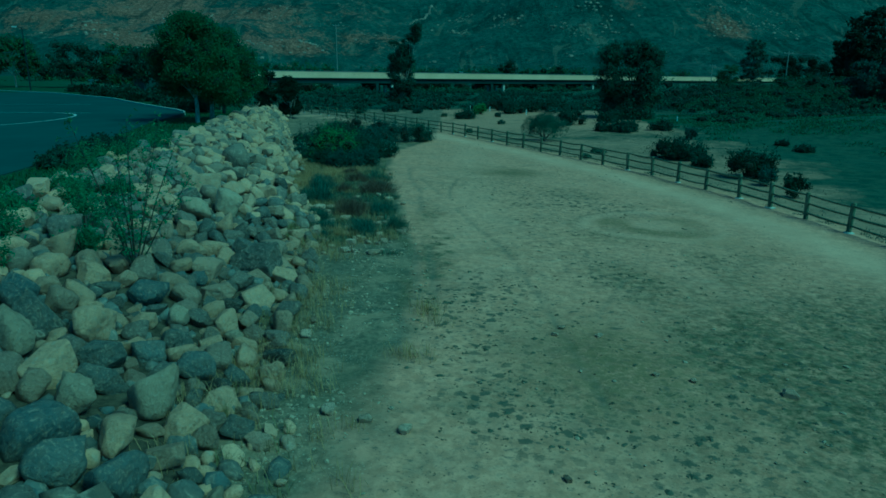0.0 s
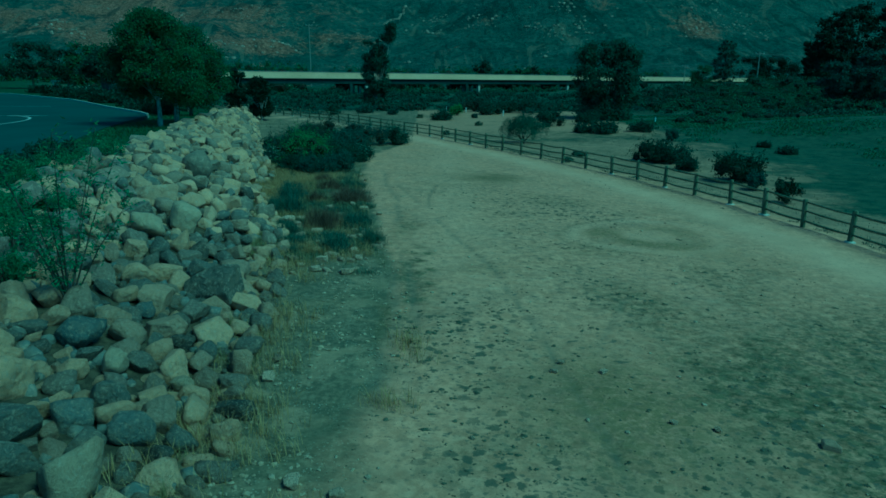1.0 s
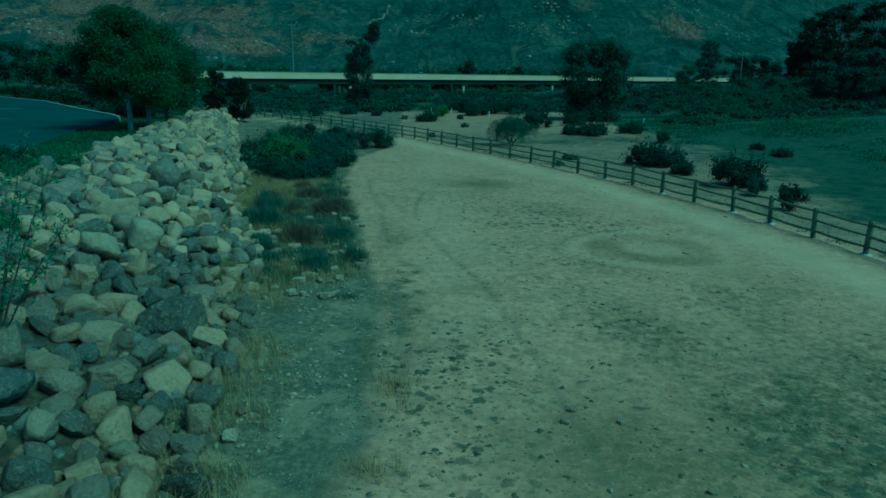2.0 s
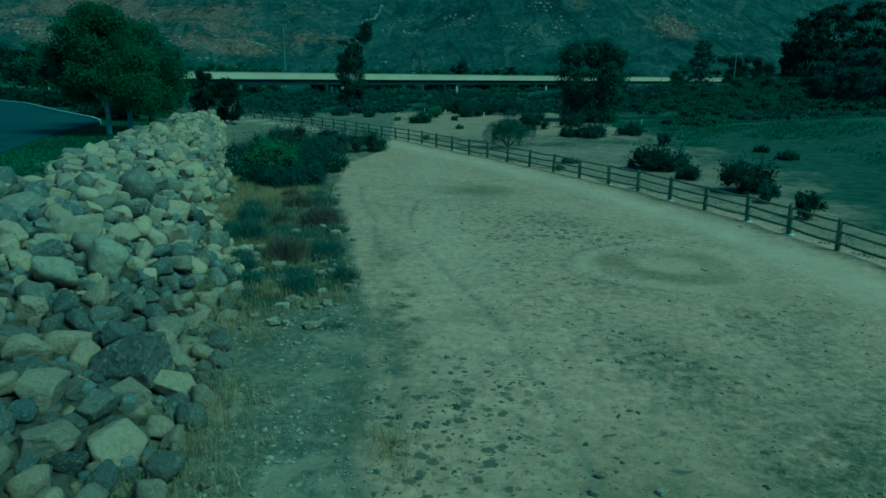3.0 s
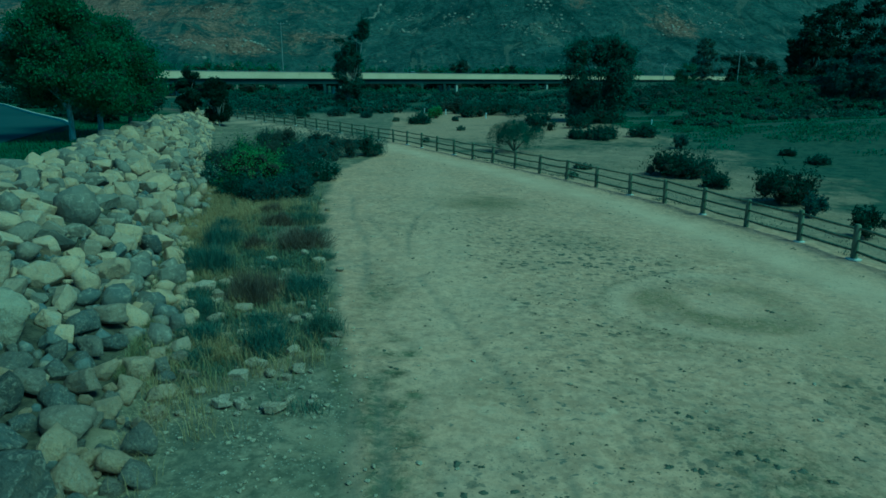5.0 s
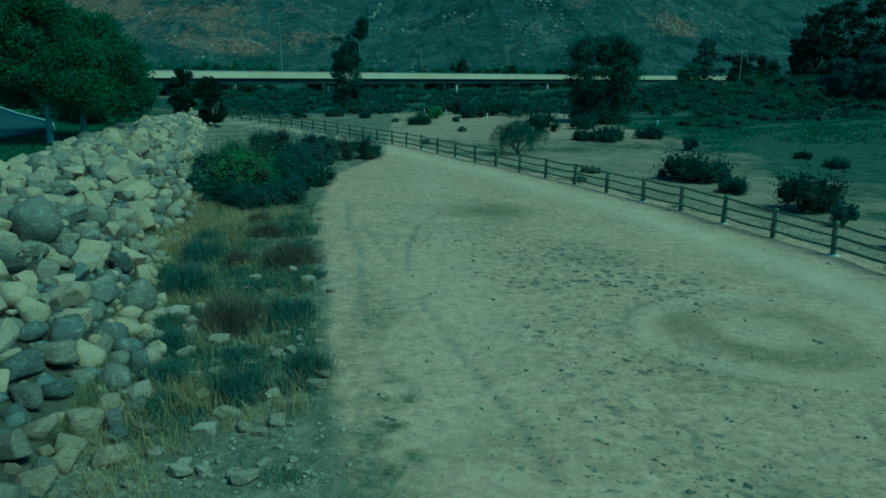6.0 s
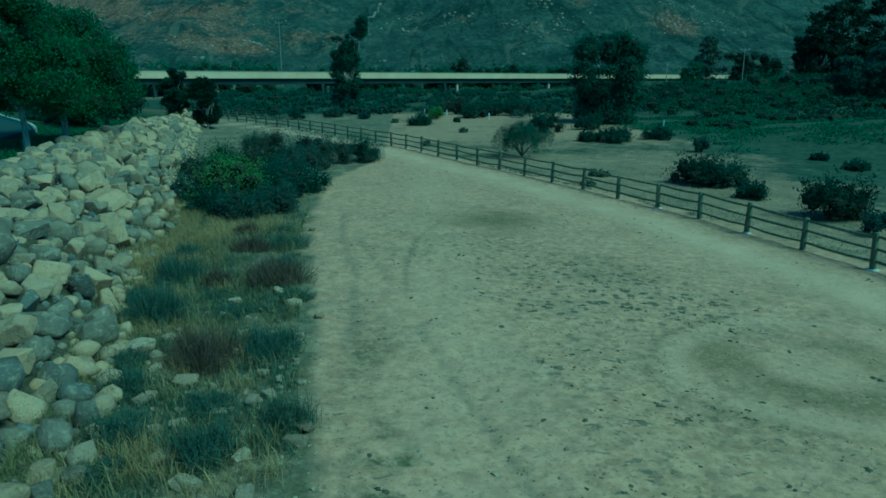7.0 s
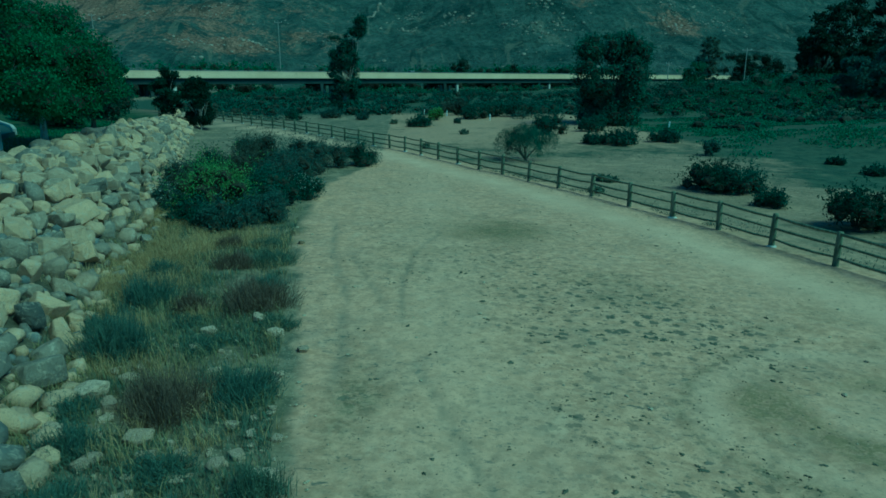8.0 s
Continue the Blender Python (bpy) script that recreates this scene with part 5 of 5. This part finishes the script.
thicket("sage_scrub", pale, 20000, 0.245, LEAF_GREY, "grey-green sage scrub in the wash", "scrub", 92, 0.2)
# the scrub that climbs beyond the wash, tallest at the back
bank = []
while len(bank) < 520:
    x, y = r.uniform(27, 128), r.uniform(73, 172)
    if x < 30 + 0.18 * (y - 84) or x > 0.62 * y + 16:
        continue
    tall = float(step(90, 150, y)) * (0.55 + 0.6 * float(soft_noise(x, y, 0.05, 61)))
    s = r.uniform(0.7, 1.5) + 1.1 * tall
    top = r.uniform(0.35, 0.9) * (0.6 + 4.4 * tall)
    bank.append((x, y, float(land(x, y)) + top, s * 1.35, s * 1.3, s * r.uniform(0.7, 1.0)))
    bank.append((x + r.normal(0, s), y + r.normal(0, s), float(land(x, y)) + top * 0.45, s * 1.3, s * 1.3, s))
for part_no, (leaf, words) in enumerate(((LEAF_REED, "dense green scrub climbing behind the wash"), (LEAF_SHRUB, "grey-green scrub climbing behind the wash"), (LEAF_GLOOM, "dark green scrub climbing behind the wash"))):
    mine = [c for c in bank if int(3 * np.clip(1.7 * (soft_noise(c[0], c[1], 0.07, 63) - 0.5) + 0.5, 0, 0.999)) == part_no]
    thicket("bank_scrub", mine, 170 * len(mine), 0.31, leaf, words, "scrub", 93 + part_no, 0.25, 0.5, core=0.4)
# dark thicket at the foot of the bridge, open before the piers
front = []
while len(front) < 420:
    x = r.uniform(-120, 150)
    if at_gap(x) and r.random() < 0.93:
        continue
    s = r.uniform(1.0, 2.0)
    front.append((x, float(bridge_y(x)) - r.uniform(1.5, 12), r.uniform(-2.3, -0.6) - 0.0045 * max(x, 0), s * 1.4, s * 1.1, s))
thicket("bridge_scrub", front, 30000, 0.59, LEAF_REED, "dark scrub growing along the foot of the bridge", "scrub", 89, 0.2, core=0.5)
# dark backing added so the openings under the deck look shaded
shade = []
for _ in range(120):
    x = r.uniform(-120, 160)
    s = r.uniform(1.6, 2.6)
    shade.append((x, float(bridge_y(x)) + r.uniform(19, 26), r.uniform(-1.0, 1.2), s * 1.5, s, s * 1.2))
thicket("shade_backing", shade, 12000, 0.7, LEAF_GLOOM, "dark green scrub added behind the bridge to darken its openings", "scrub", 86, core=0.7)
# grass and low scrub over the bank
low = []
while len(low) < 900:
    x, y = r.uniform(20, 84), r.uniform(42, 100)
    if x < fence_x(y) + 6 or x > 0.66 * y + 22 or r.random() > float(step(21, 27, x + 0.4 * min(0, y - 57))) * float(step(0.15, 0.4, soft_noise(x, y, 0.11, 77))):
        continue
    s = r.uniform(0.35, 0.8)
    low.append((x, y, float(land(x, y)) + 0.1, s * 2.4, s * 2.0, s * r.uniform(0.5, 0.9)))
n = 38000
pick = np.array(low)[r.integers(len(low), size=n)]
a, q = r.uniform(0, 2 * math.pi, n), np.sqrt(r.random(n))
x, y = pick[:, 0] + np.cos(a) * q * pick[:, 3], pick[:, 1] + np.sin(a) * q * pick[:, 4]
feet = np.stack([x, y, land(x, y) + 0.25 * pick[:, 5] * (1 - q * q)], 1)
tagged(from_arrays("low_scrub", *blades_at(feet, 0.20, r, 2.2, 0.105), LEAF_REED), "low green scrub and grass over the bank", "scrub", kind="stuff")
# trees behind the bridge
behind = []
for _ in range(260):
    x = r.uniform(-150, 200)
    s = r.uniform(1.8, 4.0)
    behind.append((x, float(bridge_y(x)) + r.uniform(42, 80), r.uniform(0.5, 7.0) - 1.0, s * 1.4, s * 1.2, s * 1.1))
for cx, cy, top, n in ((-87, 308, 10.5, 8), (-75.5, 313, 11.5, 8), (-63, 320, 9.0, 7), (42.8, 332, 9.5, 6), (90, 345, 9.5, 7)):
    for _ in range(n):
        s = r.uniform(1.8, 3.0)
        behind.append((cx + r.normal(0, 4.5), cy + r.normal(0, 2), r.uniform(0.3, 0.95) * top - s * 0.8, s * 1.2, s * 1.2, s))
thicket("tree_line", behind, 29000, 1.02, LEAF_OAK, "line of green trees behind the bridge", "trees", 94, 0.25, core=0.5)
gloom = []
for cx, cy, top, wide, n in ((26.3, 323, 11.5, 5.5, 12), (-11.2, 325, 10.5, 3.6, 7), (49, 321, 9.5, 2.4, 5), (70, 330, 10, 5, 9), (165, 347, 15, 8, 40), (180, 350, 14, 9, 34)):
    for _ in range(n):
        s = r.uniform(1.5, 2.6)
        gloom.append((cx + r.normal(0, 0.45 * wide), cy + r.normal(0, 1.5), r.uniform(0.2, 1.0) * top - s * 0.8, s * 1.2, s * 1.2, s))
for _ in range(40):
    x, y = r.uniform(98, 170), r.uniform(196, 212)
    s = r.uniform(1.6, 3.0)
    gloom.append((x, y, r.uniform(0.2, 2.5), s * 1.3, s * 1.2, s * 1.1))
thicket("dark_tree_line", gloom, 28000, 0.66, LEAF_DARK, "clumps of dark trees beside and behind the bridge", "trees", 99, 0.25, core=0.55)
tree("background_tree", 150, 350, -1.5, 24.5, 7, LEAF_BRUSH, BARK, 8000, 0.72, "tall green tree behind the bridge", 0.4, 0.2, 88, "", 0.05, 1.0, 95, 0.0, BUSHY, 0.22)
tree("background_tree", 72.6, 184, float(land(72.6, 184)), 8.2, 3.8, LEAF_REED, BARK, 9000, 0.34, "bushy green tree before the end of the bridge", 0.2, 0.2, 87, "", 0.05, 1.0, 36, 0.0, BUSHY, 0.26)
slope = []
for _ in range(1800):
    x, y = r.uniform(-420, 480), 332 + 420 * r.random() ** 1.2
    s = r.uniform(0.5, 1.5)
    slope.append((x, y, float(hill_height(x, y)) + s * 0.25, s * 1.4, s * 1.4, s * 0.75))
thicket("chaparral", slope, 18000, 0.9, LEAF_HILL, "scattered chaparral over the hillside", "scrub", 95, 0.1)


def build_hill_stones():
    r = np.random.default_rng(96)
    shapes = [rock_arrays(r, 0.75, 1) for _ in range(10)]
    pieces = []
    spots = []
    while len(spots) < 420:
        x, y = r.uniform(-480, 560), r.uniform(360, 860)
        if soft_noise(x, y, 0.03, 31) * 0.6 + soft_noise(x, y, 0.09, 32) * 0.4 > 0.62 + 0.1 * r.random():
            spots.append((x, y, 0.3 + 1.1 * r.random() ** 3))
    # outcrops: x, y, spread along and up the slope, stones
    for cx, cy, sx, sy, n in ((10, 640, 7, 10, 34), (4, 603, 4, 5, 18), (34, 598, 5, 8, 20), (52, 580, 7, 6, 18), (79, 550, 4, 5, 12), (96, 533, 9, 6, 20), (114, 570, 8, 7, 30), (121, 541, 7, 9, 30), (-105, 508, 9, 5, 30), (-140, 502, 14, 7, 40), (-165, 620, 14, 18, 46),
                              (-281, 535, 13, 9, 50), (-237, 505, 16, 8, 40), (205, 540, 8, 16, 40), (264, 640, 22, 20, 60), (250, 560, 20, 26, 60), (225, 600, 24, 24, 50), (-225, 600, 22, 20, 40), (-60, 565, 12, 8, 18), (150, 600, 24, 24, 40)):
        spots += [(cx + r.normal(0, sx), cy + r.normal(0, sy), 0.22 + 0.95 * r.random() ** 2.4) for _ in range(int(n * 1.7))]
    for t in np.linspace(0, 1, 40):
        spots.append((-22 - 17 * t + 4 * math.sin(3 * t) + r.normal(0, 0.6), 681 - 62 * t + r.normal(0, 0.8), r.uniform(0.5, 1.2)))
    for x, y, s in spots:
        v, f, _ = shapes[int(r.integers(10))]
        pieces.append((v * s * np.array([1.2, 1.0, 0.9]) + np.array([x, y, float(hill_height(x, y)) + s * 0.3]), f))
    tagged(from_arrays("hill_boulders", *join_arrays(pieces), ROCK_HILL), "pale boulders cropping out of the hillside", "boulders", kind="stuff")


build_hill_stones()


def build_grass():
    r = np.random.default_rng(97)
    # straw tufts along the foot of the rocks and among the low brush
    feet = []
    while len(feet) < 1300:
        y = r.uniform(6, 40)
        t = float(toe_x(y))
        x = t + r.normal(0.75 if 11 < y < 26 else 0.45, 0.42)
        if y < 20 and r.random() < 0.82:
            continue
        if soft_noise(x, y, 0.5, 41) * 0.6 + soft_noise(x, y, 1.6, 43) * 0.4 < 0.42 + 0.2 * r.random():
            continue
        feet.append((x, y))
    feet += [(r.normal(-0.55, 0.25), r.normal(13.9, 0.4)) for _ in range(22)]
    feet += [(r.normal(-0.95, 0.2), r.normal(11.3, 0.25)) for _ in range(10)]
    feet += [(r.normal(-6.5, 0.7), r.normal(33.4, 2.0)) for _ in range(620)] + [(r.normal(-4.9, 0.6), r.normal(35.4, 0.8)) for _ in range(150)]
    feet += [(r.normal(-3.5, 0.3), r.normal(9.2, 1.1)) for _ in range(60)]
    for _ in range(1000):
        y = r.uniform(20, 36)
        x = r.uniform(float(toe_x(y)), float(trail_edge(y)) - 0.3)
        if soft_noise(x, y, 0.8, 66) > 0.48:
            feet.append((x, y))
    pts = np.array([(x + r.normal(0, 0.1), y + r.normal(0, 0.1)) for x, y in feet for _ in range(9)])
    pts = np.concatenate([pts, land(pts[:, 0], pts[:, 1])[:, None]], 1)
    tagged(from_arrays("straw_grass", *blades_at(pts, 0.30, r, 1.0, 0.010), LEAF_STRAW), "dry straw-coloured grass tufts at the foot of the rocks", "grass", kind="stuff")
    # thin undergrowth in patches through the brush: blue-green, olive
    for name, n, height, width, leaf, words, shift in (("undergrowth", 58000, 0.16, 0.011, LEAF_SAGE, "thin grey-green undergrowth between the low bushes", 44), ("olive_grass", 34000, 0.24, 0.011, LEAF_OLIVE, "yellow-green wild grass at the foot of the rocks", 47)):
        y = 18.5 + 20 * r.random(n) if shift == 44 else 7 + 34 * r.random(n)
        t = toe_x(y)
        edge = trail_edge(y) - 0.25
        x = t - 0.4 + r.random(n) ** (0.9 if shift == 44 else np.interp(y, (14, 20, 24), (5.0, 3.0, 1.6))) * np.abs(edge - t + 0.4)
        keep = soft_noise(x, y, 0.55, shift) * 0.6 + soft_noise(x, y, 1.9, shift + 1) * 0.4 > 0.36 + 0.06 * step(27, 31, y) + 0.16 * r.random(n) + (0.3 * step(22, 19, y) if shift == 44 else 0.16 * step(21, 17, y) + 0.10 * step(27, 25, y)) - (0.10 * step(19.5, 21, y) * step(27, 25, y) if shift == 44 else 0.0)
        keep &= (y > 18) | (x < t + 0.55)
        x, y = x[keep], y[keep]
        pts = np.stack([x, y, land(x, y)], 1)
        tagged(from_arrays(name, *blades_at(pts, height, r, 1.1, width), leaf), words, "grass", kind="stuff")
    # weeds along the outer foot of the fence and in tufts over the wash
    n = 9000
    y = 16 + 40 * r.random(n)
    x = fence_x(y) + 0.15 + 0.7 * r.exponential(1.0, n)
    tuft = r.random(n) < 0.4
    x, y = np.where(tuft, fence_x(y) + r.uniform(1, 16, n), x), np.where(tuft, y + r.uniform(0, 26, n), y)
    keep = soft_noise(x, y, 0.7, 51) * 0.6 + soft_noise(x, y, 2.0, 52) * 0.4 > 0.5
    x, y = x[keep], y[keep]
    pts = np.stack([x, y, land(x, y)], 1)
    tagged(from_arrays("fence_weeds", *blades_at(pts, 0.10, r, 1.8, 0.02), LEAF_GREY), "grey-green low weeds along the outer foot of the fence", "weeds", kind="stuff")
    # green strip between rocks and lot
    n = 14000
    y = r.uniform(-6, 75, n)
    lo, hi = np.where(y < 48, lot_edge_x(y) + 0.2, crest_x(y) - 6), crest_x(y) + 0.2
    x = r.uniform(lo, hi)
    pts = np.stack([x, y, land(x, y)], 1)
    tagged(from_arrays("verge_grass", *blades_at(pts, 0.15, r, 1.3, 0.03), LEAF_OAK), "rough green verge between rocks and parking lot", "grass", kind="stuff")


build_grass()

# clipped hedge plants along the lot
for k in range(5):
    y = 21.5 + k * 1.6
    shrub("hedge_plant", float(lot_edge_x(y)) + 0.75, y, 0.8, 0.5, LEAF_SHRUB, 1300, 0.13, "low green hedge plant along the lot kerb", "hedge", "hedge along the lot", seed=210 + k)


# dark bushes under the trees along the lot's far edge
r = np.random.default_rng(230)
for k in range(20):
    f = k / 19
    x, y = -24.2 - 33 * f + r.normal(0, 0.7), 58.5 + 42 * f + r.normal(0, 0.7) + 5.0
    shrub("border_bush", x, y, r.uniform(1.3, 2.0), r.uniform(0.7, 1.3), (LEAF_GLOOM, LEAF_SHRUB, LEAF_DARK)[k % 3], 700, 0.32, "dark rounded bush under the trees by the lot", "bush", "bushes along the lot edge", seed=240 + k)


# ---- stones and litter on the trail ----
def build_stones():
    r = np.random.default_rng(98)
    shapes = [rock_arrays(r, 0.2, 1) for _ in range(8)]
    spots = [(5.66, 10.24, 0.12), (-2.9, 13.0, 0.1), (-2.6, 15.4, 0.09), (-3.12, 22.95, 0.1), (-3.84, 23.35, 0.18), (-2.98, 23.4, 0.1), (-2.65, 23.75, 0.12), (-2.37, 23.97, 0.09), (-2.16, 24.28, 0.08), (-2.31, 23.5, 0.1), (-1.93, 23.4, 0.08), (-3.38, 23.3, 0.07), (-2.93, 24.35, 0.12), (-3.16, 28.2, 0.16), (-4.72, 25.3, 0.15), (-5.11, 24.7, 0.25), (-1.7, 21.4, 0.15),
             (-1.9, 9.2, 0.12), (-1.3, 9.0, 0.1), (-0.7, 8.7, 0.1), (-2.7, 8.2, 0.17), (-2.9, 12.3, 0.14), (2.3, 13.2, 0.06), (-2.0, 26.6, 0.1), (-3.3, 35.2, 0.12), (3.6, 10.9, 0.06), (1.5, 7.6, 0.06), (2.1, 12.8, 0.07), (3.0, 12.8, 0.07), (4.2, 10.7, 0.06)]
    for _ in range(125):
        y = r.uniform(18.5, 27.5)
        x = r.uniform(float(toe_x(y)) + 0.1, float(trail_edge(y)) - 0.1)
        spots.append((x, y, 0.05 + 0.12 * r.random() ** 2.0))
    for x, y, s in spots:
        k = int(r.integers(8))
        v, f, worn = shapes[k]
        ob = from_arrays("stone", v, f, STONE_PALE, smooth=worn)
        ob.matrix_world = Matrix.LocRotScale((x, y, float(land(x, y)) + s * 0.4), Euler((0, 0, r.uniform(0, 6.28))).to_quaternion(), (s * 1.15, s, s * 0.8))
        tagged(ob, "loose pale stone lying on the dirt", "stone", "loose stones")
    # gravel: small broken chips, thickest towards the rocks
    bm = bmesh.new()
    bmesh.ops.create_icosphere(bm, subdivisions=1, radius=1)
    bm.verts.index_update()
    ball = np.array([tuple(p.co) for p in bm.verts])
    tris = np.array([[q.index for q in face.verts] for face in bm.faces])
    bm.free()
    pieces = []
    while len(pieces) < 3800:
        y = 5 + 33 * r.random() ** 1.2
        t, e = float(toe_x(y)), float(trail_edge(y))
        x = t - 0.2 + (e - t + 0.6) * r.random() ** 1.1 if r.random() < 0.86 else r.uniform(-1.5, 12)
        if x > fence_x(y) - 0.3 or soft_noise(x, y, 0.8, 85) < 0.25 + 0.3 * r.random():
            continue
        s = 0.010 + 0.042 * r.random() ** 3.0
        v = ball * r.uniform(0.6, 1.15, (len(ball), 1)) * s * np.array([r.uniform(0.9, 1.6), 1, 0.65])
        a = r.uniform(0, 6.28)
        v[:, :2] = v[:, :2] @ np.array([[math.cos(a), math.sin(a)], [-math.sin(a), math.cos(a)]])
        pieces.append((v + np.array([x, y, float(land(x, y)) + s * 0.2]), tris))
    tagged(from_arrays("pebbles", *join_arrays(pieces), ROCK_PALE), "scattered pale pebbles and gravel on the dirt", "gravel", kind="stuff")
    # dark clods of dried mud and dead weeds, low and ragged, in loose drifts: x, y, spread, number
    drifts = list(DRIFTS)
    for _ in range(90):
        drifts.append((r.uniform(-1.2, 12.5), 5 + 50 * r.random() ** 1.2, r.uniform(0.3, 1.3), int(r.integers(2, 9))))
    spots = [(x + r.normal(0, s), y + r.normal(0, s), 0.02 + 0.055 * r.random() ** 2.2) for x, y, s, n in drifts for _ in range(n)]
    spots += [(r.uniform(-1.4, 12.5), 4 + 50 * r.random() ** 1.2, 0.02 + 0.05 * r.random() ** 2.5) for _ in range(420)]
    spots = [(x + r.normal(0, 1.3 * s), y + r.normal(0, 0.8 * s), s * r.uniform(0.22, 0.85)) for x, y, s in spots for _ in range(int(r.integers(1, 4)))]
    # crumbs thrown up along the wheel tracks and round the turning circle
    for way in (((2.6, 10), (2.1, 17.2), (1.1, 22.1), (0.3, 25.5)), ((-0.55, 28.9), (-1.05, 31.5), (-1.75, 34)), ((-0.12, 28.3), (-0.17, 31), (0.3, 34.5))):
        for _ in range(int(9 * (way[-1][1] - way[0][1]))):
            y = r.uniform(way[0][1], way[-1][1])
            if soft_noise(0, y, 0.9, 81) > 0.35:
                spots.append((np.interp(y, [q[1] for q in way], [q[0] for q in way]) + r.normal(0, 0.06), y, r.uniform(0.006, 0.016)))
    for _ in range(90):
        a = r.uniform(2.0, 4.7)
        spots.append((7.5 + (2.9 + r.normal(0, 0.09)) * math.cos(a), 23.8 + (2.9 + r.normal(0, 0.09)) * math.sin(a), r.uniform(0.006, 0.022)))
    spots += [(r.uniform(-1.6, 13.0), 5 + 40 * r.random() ** 1.4, r.uniform(0.006, 0.018)) for _ in range(3200)]
    pieces = []
    for x, y, s in spots:
        out = fence_x(y) - x
        if out < 0.5 or (abs(out - 2.3) < 1.2 and r.random() < 0.85) or x < float(trail_edge(y)) - 0.4:
            continue
        turn, m = r.normal(0, 0.5), 5 if s < 0.02 else 11
        a = np.arange(m) * 2 * math.pi / m
        rim = s * r.uniform(0.45, 1.25, m)
        px, py = rim * np.cos(a) * r.uniform(0.9, 1.6), rim * np.sin(a) * r.uniform(0.9, 1.5)
        qx, qy = x + px * math.cos(turn) - py * math.sin(turn), y + px * math.sin(turn) + py * math.cos(turn)
        v = np.concatenate([[[x, y, float(land(x, y)) + 0.006 + s * r.uniform(0.2, 0.6)]], np.stack([qx, qy, land(qx, qy) + 0.003], 1)])
        pieces.append((v, np.array([(0, 1 + k, 1 + (k + 1) % m) for k in range(m)])))
    tagged(from_arrays("dark_clods", *join_arrays(pieces), DEBRIS), "dark dried mud clods and dead weed scraps on the dirt", "debris", kind="stuff")


build_stones()


# ---- markers, lamps, poles ----
def build_marker(x, y, h):
    z = float(land(x, y))
    m = thing("marker_tube", pose(x, y, z), "white plastic tree-guard tube standing in the scrub", "marker", "white tubes")
    v, f = tube_arrays([(0, 0, -0.1), (0, 0, h * 0.5), (0.02, 0, h)], (0.075, 0.075, 0.075), 10)
    from_arrays("tube", v, f, WHITE, m)


for x, y, h in ((-3.4, 112, 0.7), (-1.6, 113, 0.7), (2.7, 110, 0.7), (5.6, 106, 0.7), (10.4, 98, 0.75), (27.4, 84, 0.7), (-6.6, 116, 0.7)):
    build_marker(x, y, h)


def build_lamp(x, y, z):
    lamp = thing("street_lamp", pose(x, y, z), "tall slim street lamp behind the parking lot", "lamp")
    from_arrays("pole", *tube_arrays([(0, 0, -0.4), (0, 0, 4), (0, 0, 8.9)], (0.12, 0.1, 0.07), 8), DARK_STEEL, lamp)
    from_arrays("arm", *tube_arrays([(0, 0, 8.8), (-0.5, 0, 9.0), (-1.0, 0, 9.0)], (0.05, 0.05, 0.04), 6), DARK_STEEL, lamp)
    bm = box_bm(bmesh.new(), -1.5, -0.8, -0.16, 0.16, 8.93, 9.08, 0.04)
    part("lamp_head", bm, WHITE, lamp, "pale lamp head")


build_lamp(-65.6, 106, 2.6)


def build_shelter(x, y, z, w, d, h):
    shelter = thing("shelter", pose(x, y, z, 0, 0, 18), "low pale flat-roofed shelter behind the trees", "shelter")
    part("roof", box_bm(bmesh.new(), -w / 2, w / 2, -d / 2, d / 2, h - 0.28, h, 0.03), CONCRETE, shelter, "pale flat roof")
    for sx in (-1, 1):
        for sy in (-1, 1):
            part("post", box_bm(bmesh.new(), sx * (w / 2 - 0.3) - 0.12, sx * (w / 2 - 0.3) + 0.12, sy * (d / 2 - 0.3) - 0.12, sy * (d / 2 - 0.3) + 0.12, -0.3, h - 0.28, 0.02), CONCRETE, shelter)


build_shelter(-59.5, 118, float(land(-59.5, 118)) - 0.2, 5.4, 3.0, 1.75)


def build_pole(x, y, z, h, arm, label):
    pole = thing("utility_pole", pose(x, y, z), label, "utility pole", "utility poles")
    from_arrays("pole", *tube_arrays([(0, 0, -0.5), (0, 0, h * 0.5), (0, 0, h)], (0.2, 0.17, 0.13), 8), POLE_WOOD, pole)
    part("crossarm", box_bm(bmesh.new(), -arm, arm, -0.1, 0.1, h - 0.9, h - 0.65, 0.02), POLE_WOOD, pole)
    for x0 in (-arm * 0.9, 0.0, arm * 0.9):
        from_arrays("insulator", *tube_arrays([(x0, 0, h - 0.65), (x0, 0, h - 0.25)], (0.09, 0.05), 6), WHITE, pole)


POLES = ((-57, 340, -2, 30, 1.6), (130.3, 274, -1.5, 15.7, 1.8), (122, 330, -1.5, 11.6, 1.4), (-135, 330, -2, 32, 1.4))
for x, y, z, h, arm in POLES:
    build_pole(x, y, z, h, arm, "wooden utility pole with crossarm")


def build_wires(a, b, name="power_line"):
    line = thing(name, pose(0, 0, 0), "thin power lines between utility poles", "power line", "power lines")
    for off in (-1.4, 0.0, 1.4):
        pts = [Vector(a).lerp(Vector(b), t) + Vector((off, 0, -4 * 1.6 * t * (1 - t))) for t in np.linspace(0, 1, 13)]
        from_arrays("wire", *tube_arrays(pts, [0.024] * 13, 4), METAL, line)


build_wires((130.3, 274, 13.4), (122, 330, 9.4))
build_wires((130.3, 274, 13.4), (200, 255, 14.2))
build_wires((122, 330, 9.4), (30, 360, 11.0))
